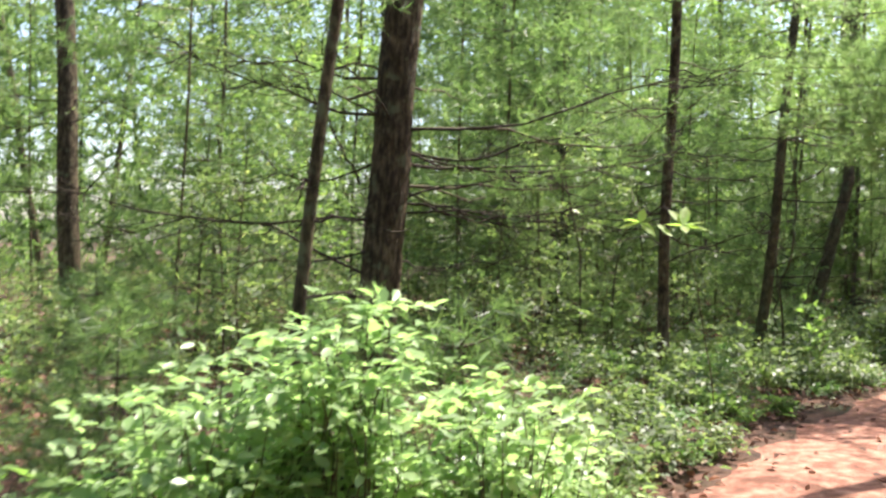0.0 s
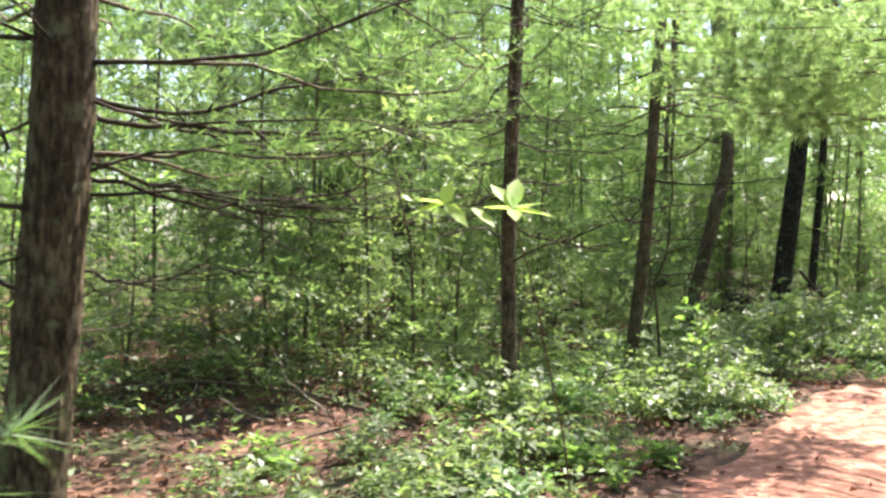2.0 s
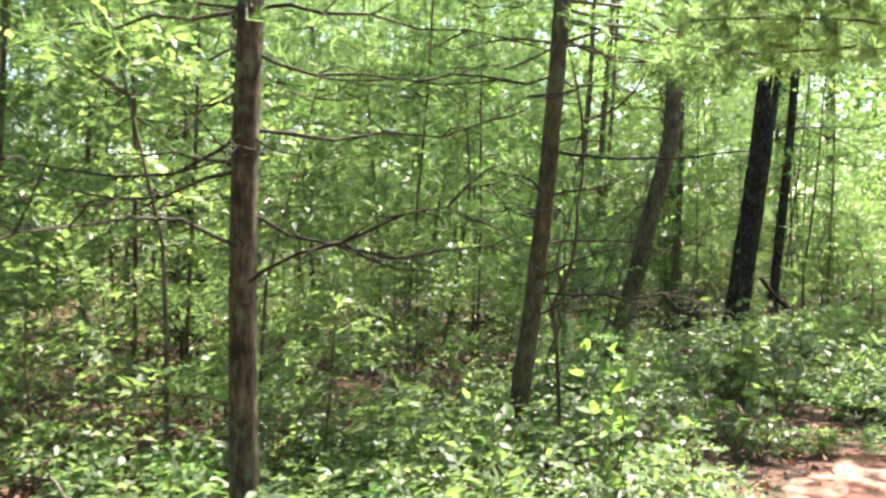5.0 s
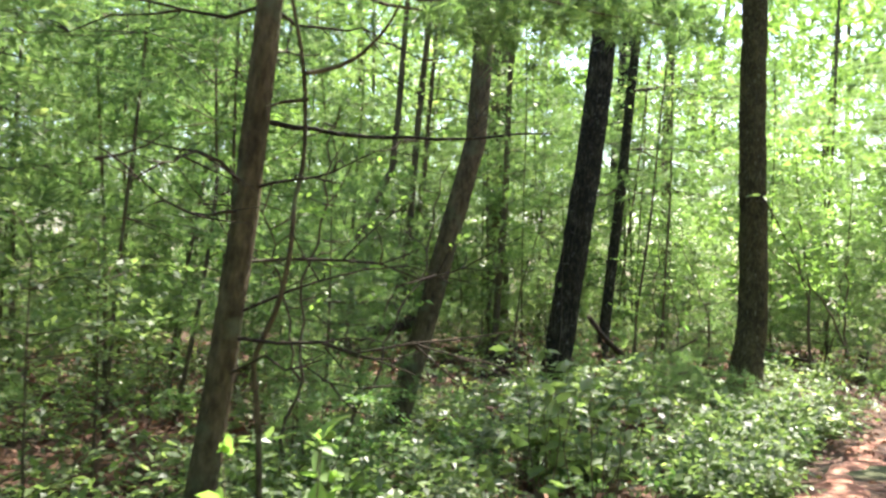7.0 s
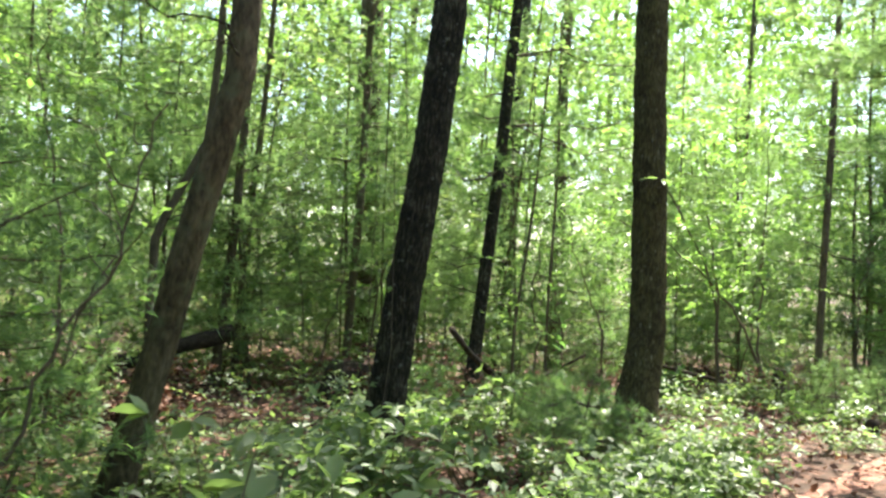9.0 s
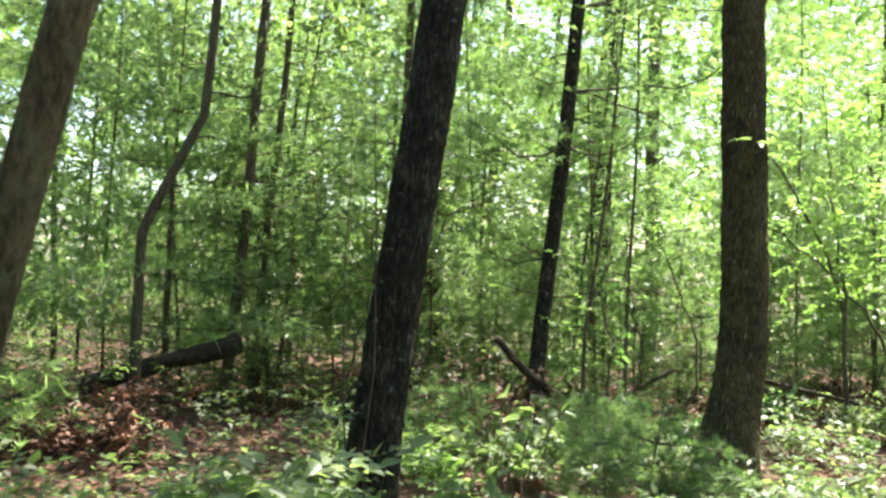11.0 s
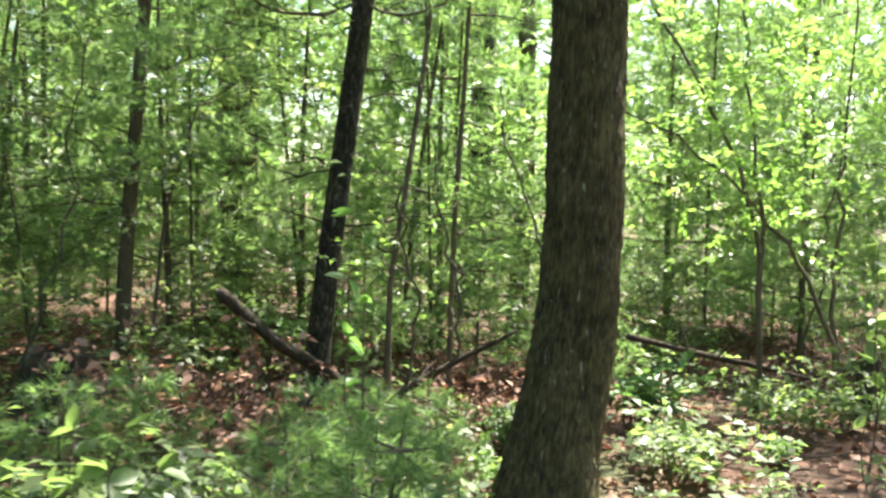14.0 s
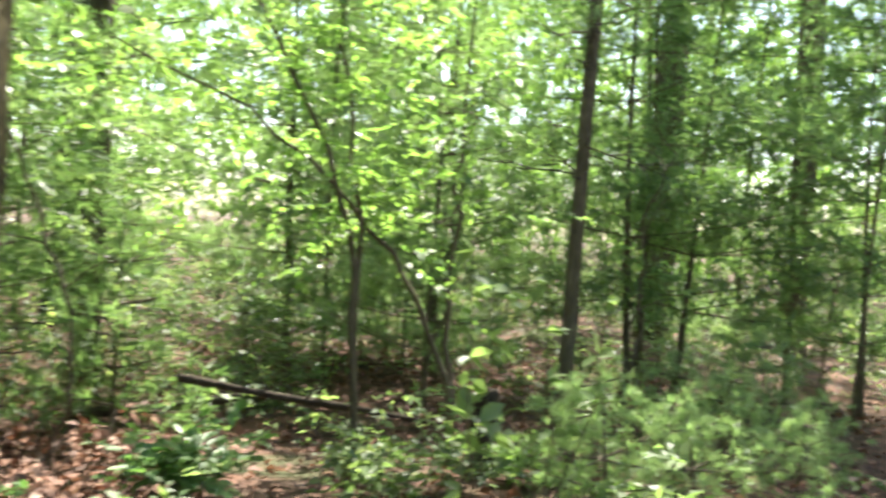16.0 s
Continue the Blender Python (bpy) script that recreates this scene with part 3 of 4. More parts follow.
    long_limbs(stout, (((-0.35, 6.98, 2.1), (1.95, 7.9, 2.3)), ((-0.3, 6.98, 2.16), (1.4, 7.2, 2.5)), ((-0.38, 6.98, 1.8), (1.3, 7.5, 1.86)), ((0.35, 7.2, 2.08), (1.15, 7.5, 1.84)), ((-0.4, 6.98, 1.36), (0.45, 7.2, 1.38)),
                       ((-0.5, 7.05, 1.95), (1.2, 8.4, 1.7)), ((-0.5, 7.1, 2.3), (0.9, 8.8, 2.15)), ((-0.5, 6.9, 2.4), (-1.9, 6.6, 2.9)), ((-0.6, 6.9, 1.9), (-1.1, 6.8, 2.9))), 47)
    leaf_sprout(oak, (10.5, 17.01, 2.36), 48)
    # pines across the trail whose boughs reach over it
    tree("pine_tree", 5.9, 8.3, -0.02, 0.02, 0.12, 11, BARK_PINE, "pine whose pale boughs hang over the trail", seed=28, reach_to=((3.98, 9.39, 2.44), (3.6, 10.4, 3.1), (4.4, 9.9, 2.75), (4.7, 10.4, 3.3), (5.4, 10.7, 2.75), (3.7, 9.0, 3.0), (4.2, 10.8, 3.6), (5.0, 11.0, 2.9), (3.4, 9.7, 2.75), (4.3, 10.2, 2.5), (4.8, 9.9, 3.0), (5.6, 10.9, 3.1), (3.2, 10.2, 3.4), (3.6, 9.9, 3.9)))
    tree("pine_tree", 10.9, 12.6, 0.0, 0.0, 0.12, 11, BARK_PINE, "pine leaning its boughs over the trail", seed=29, reach_to=((9.4, 14.3, 3.3), (10.1, 14.8, 3.0), (10.6, 15.2, 3.2), (10.2, 14.4, 3.6)))
    tree("pine_tree", 3.2, 3.0, 0.0, 0.0, 0.14, 12, BARK_PINE, "roadside pine with high boughs", seed=30, boughs=dict(low=3.2, high=6, reach=2.2, per_metre=4))
    # sunlit broad-leaved trees where the wood opens; past x = 9 most leaf colours include the sunlight
    sunny = dict(low=1.5, high=5.4, radius=1.9, n=720, leaf=0.066)
    for i, (x, y, r) in enumerate(((16.2, 22.6, 0.04), (18.0, 21.4, 0.03), (13.0, 26.4, 0.035), (5.4, 22.6, 0.035), (-3.2, 13.4, 0.03), (7.9, 24.4, 0.04), (-1.6, 16.4, 0.03))):
        tree("maple_tree", x, y, 0.03 * (-1) ** i, 0.02, r, 7, BARK_THIN, "young broad-leaved tree with sunlit pale green leaves", seed=400 + i, seg=10, rings=20, twigs=(5, 1.0, 4.0, 0.9), leafy=sunny, leaf_mat=LEAF if x < 9 else (LEAF_YELLOW, LEAF_PALE, LEAF)[i % 3], group="sunlit young trees")


build_near_trees()


def build_arching_saplings():
    """Two arching young trees behind the fallen branch."""
    g = np.random.default_rng(41)
    for (x, y), tops in (((12.98, 19.06), (((-0.05, 0.0, 1.2), (-0.28, 0.15, 2.0), (-0.75, 0.4, 2.9), (-1.3, 0.6, 3.3)), ((0.05, 0.1, 1.3), (0.0, 0.3, 2.2), (-0.1, 0.4, 3.6)))),
                         ((13.64, 19.0), (((-0.15, 0.0, 0.7), (-0.45, 0.2, 1.25), (-1.0, 0.3, 1.75), (-1.9, 0.5, 2.2)), ((-0.05, 0.1, 1.0), (0.1, 0.2, 2.0), (0.2, 0.3, 3.4))))):
        foot = np.array(ground_point(x, y))
        rt = root("arching_sapling", foot, "young tree with thin arching dark stems and fresh leaves", "tree")
        at, way = [], []
        for stem in tops:
            p = np.array([(0, 0, -0.05)] + list(stem))
            s = np.linspace(0, len(p) - 1, 18)
            q = np.stack([np.interp(s, np.arange(len(p)), p[:, c]) for c in range(3)], -1)
            q[1:-1] = (q[:-2] + q[1:-1] + q[2:]) / 3
            q += g.normal(size=q.shape) * 0.018
            v, f = tube(q, np.linspace(0.02, 0.005, 18), 8)
            part("stem", mesh_of("stem", v, f, BARK_THIN, True), rt)
            for _ in range(34):
                i = g.integers(8, 18)
                d = unit(g.normal(size=3) * [1, 1, 0.4])
                e = q[i] + d * g.uniform(0.2, 0.9)
                at += [q[i] + (e - q[i]) * k for k in (0.3, 0.6, 1.0)]
                way += [d, d + g.normal(size=3) * 0.5, d + g.normal(size=3) * 0.5]
        v, f = sprays(np.array(at), np.array(way), g, 9, 0.32, 0.075)
        part("leaves", mesh_of("leaves", v, f, LEAF_YELLOW), rt, "fresh yellow-green leaves", "stuff")


build_arching_saplings()


def build_crooked_sapling():
    """A dark crooked stem that winds up beside the leaning pine."""
    g = np.random.default_rng(44)
    stem = np.array(((4.18, 11.78, 0.00), (4.16, 11.79, 0.84), (4.10, 11.81, 1.04), (4.20, 11.77, 1.23), (4.25, 11.75, 1.55), (4.25, 11.74, 1.75), (4.30, 11.72, 1.87), (4.28, 11.72, 2.28), (4.22, 11.74, 2.50), (4.17, 11.75, 2.74)))
    foot = stem[0].copy()
    rt = root("crooked_sapling", foot, "dark crooked bare sapling winding up beside a leaning pine", "sapling")
    for name, line, r0, r1 in (("stem", stem, 0.015, 0.008), ("branch", np.array(((4.28, 11.72, 2.28), (4.41, 11.68, 2.32), (4.50, 11.65, 2.37), (4.59, 11.62, 2.48), (4.64, 11.60, 2.59))), 0.012, 0.005), ("branch", np.array(((4.29, 11.72, 2.17), (4.19, 11.76, 2.16), (4.12, 11.78, 2.13))), 0.01, 0.004)):
        s = np.linspace(0, len(line) - 1, 30)
        q = np.stack([np.interp(s, np.arange(len(line)), line[:, c]) for c in range(3)], -1)
        for _ in range(2):
            q[1:-1] = (q[:-2] + q[1:-1] + q[2:]) / 3
        q[:, 1] += 0.04 * np.sin(s * 1.3)
        v, f = tube(q, np.linspace(r0, r1, 30), 8)
        part(name, mesh_of(name, v - foot, f, BARK_PINE, True), rt)


build_crooked_sapling()


def build_winding_stems():
    """Thin dark stems that wind up through the undergrowth."""
    g = np.random.default_rng(49)
    for x, y, h, lean in ((4.95, 14.0, 2.2, 0.25), (4.75, 13.6, 1.9, -0.1), (5.1, 14.6, 1.7, 0.4), (4.5, 13.2, 2.4, 0.08), (5.35, 15.6, 2.6, -0.06), (10.35, 19.15, 2.1, 0.05), (10.62, 19.0, 1.8, 0.02), (11.6, 19.7, 2.2, -0.1), (15.35, 19.2, 2.2, 0.03), (15.9, 19.6, 2.4, 0.12), (14.2, 20.2, 2.6, 0.05), (8.2, 19.9, 2.2, 0.08)):
        foot = np.array(ground_point(x, y))
        rt = root("crooked_sapling", foot, "thin dark winding sapling with few leaves", "sapling", "winding saplings")
        n = 22
        z = np.linspace(-0.03, h, n)
        kink = np.cumsum(g.normal(size=(n, 2)) * 0.035, 0)
        q = np.stack([lean * z + kink[:, 0], kink[:, 1], z], -1)
        q[:2, :2] *= 0.3
        v, f = tube(q, np.linspace(0.013, 0.005, n), 7)
        part("stem", mesh_of("stem", v, f, BARK_THIN, True), rt)
        at, way = [], []
        for _ in range(7):
            i = g.integers(8, n)
            d = unit(g.normal(size=3) * [1, 1, 0.3] + [0, 0, 0.5])
            c = curve(q[i], q[i] + d * g.uniform(0.2, 0.6), 6, 0, 0.03, g)
            v, f = tube(c, np.linspace(0.005, 0.002, 6), 5)
            part("branch", mesh_of("branch", v, f, BARK_THIN, True), rt)
            at += [c[3], c[5]]
            way += [d, d]
        v, f = sprays(np.array(at), np.array(way), g, 5, 0.2, 0.065)
        part("leaves", mesh_of("leaves", v, f, LEAF_YELLOW), rt, kind="stuff")


build_winding_stems()


# ---- repeated young growth ----
def sapling_prototype(seed, height, n, leaf, mat, bare=0.3):
    """A leafy young tree: bent stem, thin limbs, leafy sprays."""
    g = np.random.default_rng(seed)
    rt = root("sapling", (0, 0, 0), "leafy green sapling of the forest understorey", "sapling", "understorey saplings")
    pts = stem_points(0, 0, g.uniform(-0.1, 0.1), g.uniform(-0.1, 0.1), height, ((height * 0.45, g.uniform(-0.2, 0.2), g.uniform(-0.2, 0.2)),), 16, 0.04, g)
    v, f = tube(pts, np.linspace(0.006 * height ** 0.7 + 0.004, 0.003, 16), 6)
    part("stem", mesh_of("stem", v, f, BARK_THIN, True), rt)
    limbs, at, way = [], [], []
    for _ in range(n):
        i = g.integers(int(16 * bare), 16)
        d = unit(g.normal(size=3) * [1, 1, 0.25] + [0, 0, 0.15])
        L = g.uniform(0.25, 0.32 * height + 0.1) * (1.2 - 0.5 * i / 16)
        c = curve(pts[i], pts[i] + d * L, 5, -0.03, 0.03, g)
        limbs.append(tube(c, np.linspace(0.006, 0.002, 5), 3))
        for k in range(1, 5):
            at += [c[k], c[k]]
            way += [d + g.normal(size=3) * [0.7, 0.7, 0.3], d + g.normal(size=3) * [0.9, 0.9, 0.3]]
    v, f = joined(limbs)
    part("branchwork", mesh_of("branchwork", v, f, BARK_THIN, True), rt, kind="stuff")
    v, f = sprays(np.array(at), np.array(way), g, 6, 0.24, leaf * 0.86)
    part("leaves", mesh_of("leaves", v, f, mat), rt, kind="stuff")
    return rt


def young_pine_prototype(seed, height, mat, needle=0.12, blade=0.0085, count=15):
    g = np.random.default_rng(seed)
    rt = root("young_pine", (0, 0, 0), "young pine with soft whorls of green needles", "sapling", "young pines")
    pts = stem_points(0, 0, 0, 0, height, (), 12, 0.015, g)
    v, f = tube(pts, np.linspace(0.007 * height + 0.006, 0.003, 12), 6)
    part("stem", mesh_of("stem", v, f, BARK_THIN, True), rt)
    limbs, at, way = [], [pts[-1]], [np.array([0, 0, 1.0])]
    z = height * 0.18
    while z < height * 0.97:
        for a in np.arange(5) * 1.257 + g.uniform(0, 6):
            L = (0.42 * height + 0.1) * (1 - z / height) ** 0.75 * g.uniform(0.6, 1.1) + 0.06
            p0 = np.array([0, 0, z])
            p1 = p0 + L * np.array([math.cos(a), math.sin(a), g.uniform(0.0, 0.35)])
            limbs.append(tube(curve(p0, p1, 4, 0.03 * L, 0.0, g), np.linspace(0.007, 0.003, 4), 4))
            q, w = bough(p0, p1, g, 0.12)
            at += list(q)
            way += list(w)
        z += g.uniform(0.14, 0.24) * max(1, height * 0.55)
    v, f = joined(limbs)
    part("branchwork", mesh_of("branchwork", v, f, BARK_THIN, True), rt, kind="stuff")
    v, f = tufts(np.array(at), np.array(way), g, count, needle, blade)
    part("needles", mesh_of("needles", v, f, mat), rt, kind="stuff")
    return rt


def plant_prototype(seed, height, n, leaf, mat, label, name="low_plant", width=0.5):
    """A low leafy plant: several stems with leaves in tiers."""
    g = np.random.default_rng(seed)
    rt = root(name, (0, 0, 0), label, "plant", "low leafy plants")
    bits, at, way = [], [], []
    for _ in range(n):
        d = unit(np.array([g.normal() * 0.5, g.normal() * 0.5, 1.0]))
        h = height * g.uniform(0.5, 1.05)
        c = curve(np.array([g.normal() * 0.05, g.normal() * 0.05, -0.02]), d * h, 5, 0, 0.02, g)
        bits.append(tube(c, np.linspace(0.004, 0.0015, 5), 4))
        for k in (2, 3, 4):
            for _ in range(3):
                at.append(c[k])
                way.append([g.normal(), g.normal(), g.uniform(-0.1, 0.4)])
    v, f = joined(bits)
    part("stalkwork", mesh_of("stalkwork", v, f, BARK_THIN, True), rt, kind="stuff")
    v, f = sprays(np.array(at), np.array(way), g, 5, leaf * 2.4, leaf, width)
    part("leaves", mesh_of("leaves", v, f, mat), rt, kind="stuff")
    return rt


TAKEN = [(10.51, 16.99), (7.77, 16.53), (9.97, 19.67), (2.16, 9.51), (3.9, 11.9), (-0.57, 6.96), (5.68, 15.18), (12.98, 19.06), (13.64, 18.9)]


def scatter(n, xs, ys, keep, g, gap=0.0):
    """Places in a rectangle that pass keep(x, y), a gap apart."""
    out = []
    for _ in range(n * 40):
        if len(out) >= n:
            break
        x, y = g.uniform(*xs), g.uniform(*ys)
        if not keep(x, y):
            continue
        if gap and any((x - a) ** 2 + (y - b) ** 2 < gap * gap for a, b in out):
            continue
        out.append((x, y))
    return out


def beside_walk(x, y):
    """The wood that the walk looks into: ahead of it and to its left."""
    return x > -0.5 * y - 1.5 and x < 13.2 + 1.9 * (y - 14.7)


def plant_out(protos, places, g, size=(0.75, 1.25)):
    """Sets copies of the prototypes at the places; the prototypes take the first ones."""
    for i, (x, y) in enumerate(places):
        k = g.uniform(*size)
        m = pose(*ground_point(x, y, 0.02), g.normal() * 3, g.normal() * 3, g.uniform(0, 360)) @ Matrix.Diagonal((k, k, k, 1))
        if i < len(protos):
            protos[i].matrix_basis = m
        else:
            src = protos[i % len(protos)]
            made = copy_thing(src, Matrix.Identity(4))
            made.matrix_basis = m


def build_understorey():
    g = np.random.default_rng(51)
    clear = lambda x, y, d: all((x - a) ** 2 + (y - b) ** 2 > d * d for a, b in TAKEN)
    saps = [sapling_prototype(60 + i, h, n, lf, mt) for i, (h, n, lf, mt) in enumerate(((2.4, 20, 0.075, LEAF), (3.2, 26, 0.075, LEAF), (4.2, 34, 0.08, LEAF_YELLOW), (5.2, 44, 0.08, LEAF), (3.6, 30, 0.07, LEAF_PALE), (1.7, 14, 0.08, LEAF)))]
    # nearer growth is thin, further growth is dense
    left = scatter(14, (-9, 22), (7, 28), lambda x, y: 4.6 < off_route(x, y) < 10 and beside_walk(x, y) and clear(x, y, 1.0), g, 0.8)
    far = scatter(18, (-22, 36), (6, 44), lambda x, y: off_route(x, y) > 9 and beside_walk(x, y) and clear(x, y, 1.0), g, 1.1)
    right = scatter(22, (-5, 34), (-6, 20), lambda x, y: -12 < off_route(x, y) < -2.6, g, 1.2)
    plant_out(saps, left + far + right, g)
    bushes = []
    for i, (h, n, lf, mt) in enumerate(((1.3, 22, 0.075, LEAF), (1.9, 28, 0.075, LEAF), (2.5, 34, 0.08, LEAF), (0.9, 18, 0.07, LEAF_PALE))):
        b = sapling_prototype(130 + i, h, n, lf, mt, 0.06)
        b.name = "understorey_bush"
        tagged(b, "bushy green undergrowth shrub of the forest", "bush", "understorey bushes")
        bushes.append(b)
    thick = scatter(40, (-12, 25), (6, 30), lambda x, y: 4.4 < off_route(x, y) < 17 and beside_walk(x, y) and clear(x, y, 0.9), g, 0.9)
    thick += [(2.6, 11.2), (3.2, 12.7), (2.2, 12.4), (4.9, 13.3), (3.5, 13.7), (-1.6, 8.0)]
    thick += scatter(9, (10.5, 22), (19.8, 27), lambda x, y: clear(x, y, 1.0), g, 0.9)
    thick += [(9.7, 21.9), (11.3, 21.8), (12.2, 20.9), (7.5, 21.6), (13.7, 21.1), (15.6, 20.2), (11.0, 22.8), (14.4, 22.4), (10.2, 20.4), (-1.0, 11.8), (-1.8, 13.0), (-0.4, 13.6), (-2.6, 11.4), (0.2, 10.4), (1.0, 11.0), (1.6, 11.6), (0.4, 12.0), (1.9, 12.6), (-0.3, 12.6), (1.2, 12.4), (-1.4, 10.8)]
    plant_out(bushes, thick, g, (0.75, 1.3))
    pines = [young_pine_prototype(80 + i, h, m) for i, (h, m) in enumerate(((0.7, NEEDLE_PALE), (1.4, NEEDLE), (2.6, NEEDLE), (3.8, NEEDLE)))]
    mids = []
    for i, (h, lo, rc) in enumerate(((5.5, 0.7, 1.7), (6.5, 1.3, 1.9), (4.5, 0.5, 1.5))):
        mids.append(tree("understorey_pine", 0, 0, 0.02 * (i - 1), 0.015, 0.017, h, BARK_PINE, "understorey pine with feathery green boughs down its trunk", seed=330 + i, seg=8, rings=14, twigs=(1, 0.4, 2.0, 0.9), boughs=dict(low=lo, high=h, reach=rc, per_metre=6.5, needle=0.125, blade=0.0115, count=13, gap=0.12, limb=(5, 3)), group="understorey pines", needle_mat=(NEEDLE, NEEDLE, NEEDLE_PALE)[i]))
    spots = scatter(14, (-14, 26), (6, 36), lambda x, y: 5.0 < off_route(x, y) < 20 and beside_walk(x, y) and clear(x, y, 1.6), g, 1.7)
    more = scatter(12, (-12, 32), (14, 38), lambda x, y: 8.5 < off_route(x, y) < 19 and beside_walk(x, y) and clear(x, y, 1.6), g, 1.6)
    plant_out(mids, [(-2.4, 8.6), (0.2, 12.5), (0.8, 15.0), (3.5, 16.6), (2.4, 18.6), (7.6, 22.2), (9.2, 22.3), (16.8, 20.4), (17.8, 19.6), (-3.2, 15.2), (-0.2, 17.2), (1.5, 20.6), (3.6, 19.2), (4.4, 21.4), (-2.4, 17.8), (5.6, 23.2), (3.0, 23.4), (9.4, 24.6), (3.5, 17.8), (4.7, 17.3), (5.1, 19.2), (3.5, 14.6), (6.8, 21.6), (0.2, 19.6), (2.6, 21.4), (4.4, 15.6), (11.2, 20.9), (14.4, 21.8), (1.3, 12.7), (2.0, 14.2), (0.6, 11.6), (0.9, 16.6), (1.6, 13.4), (15.6, 22.6), (18.4, 20.6), (7.2, 23.6), (11.6, 21.6), (9.3, 20.9), (10.4, 22.4), (11.0, 21.2), (17.2, 18.6), (18.2, 18.0), (19.6, 19.4), (6.0, 21.2)] + spots + more, g, (0.8, 1.3))
    tall = scatter(14, (-14, 26), (6, 34), lambda x, y: 5.0 < off_route(x, y) < 17 and beside_walk(x, y) and clear(x, y, 1.2), g, 1.3)
    plant_out(pines, [(4.0, 22.0), (11.4, 20.4), (5.0, 14.5), (3.4, 18.2), (4.6, 13.4), (15.3, 21.9), (14.6, 20.6), (16.2, 20.0), (16.6, 19.2), (12.1, 20.2), (7.6, 20.6)] + tall, g, (0.8, 1.3))
    full = []
    for i, (h, m) in enumerate(((4.6, NEEDLE_PALE), (3.9, NEEDLE), (5.2, NEEDLE_PALE))):
        b = young_pine_prototype(95 + i, h, m, 0.15, 0.015, 10)
        b.name = "white_pine"
        tagged(b, "full young pine with soft pale plumes of needles", "sapling", "full young pines")
        full.append(b)
    plant_out(full, [(9.2, 22.0), (11.6, 21.9), (14.6, 22.8), (6.6, 20.8), (4.6, 18.4), (2.7, 16.8), (0.7, 13.8), (16.8, 20.0), (15.3, 21.4), (8.1, 23.4), (18.0, 19.0), (10.5, 23.0)], g, (0.85, 1.15))
    # the young pines that stand close to the trail
    small = young_pine_prototype(90, 0.8, NEEDLE, 0.1, 0.0055, 30)
    plant_out([small], [(9.55, 16.55), (9.72, 18.4), (9.3, 16.8), (9.95, 18.3), (8.85, 18.1), (10.2, 17.9), (8.5, 17.8), (9.8, 17.5), (9.1, 16.2), (9.75, 16.2)], g, (0.65, 0.95))
    fresh = young_pine_prototype(92, 0.7, NEEDLE_PALE, 0.085, 0.005, 34)
    plant_out([fresh], [(13.85, 18.0), (14.25, 17.75), (14.6, 18.2), (14.05, 18.5), (15.2, 18.3), (15.7, 18.0), (14.9, 17.6), (15.4, 18.9), (16.1, 18.6)], g, (0.7, 1.15))
    near = young_pine_prototype(91, 1.3, NEEDLE, 0.13, 0.0045, 36)
    plant_out([near], [(0.17, 3.78), (-0.6, 5.2), (-1.9, 5.4), (-1.5, 4.4)], g, (0.95, 1.02))


build_understorey()


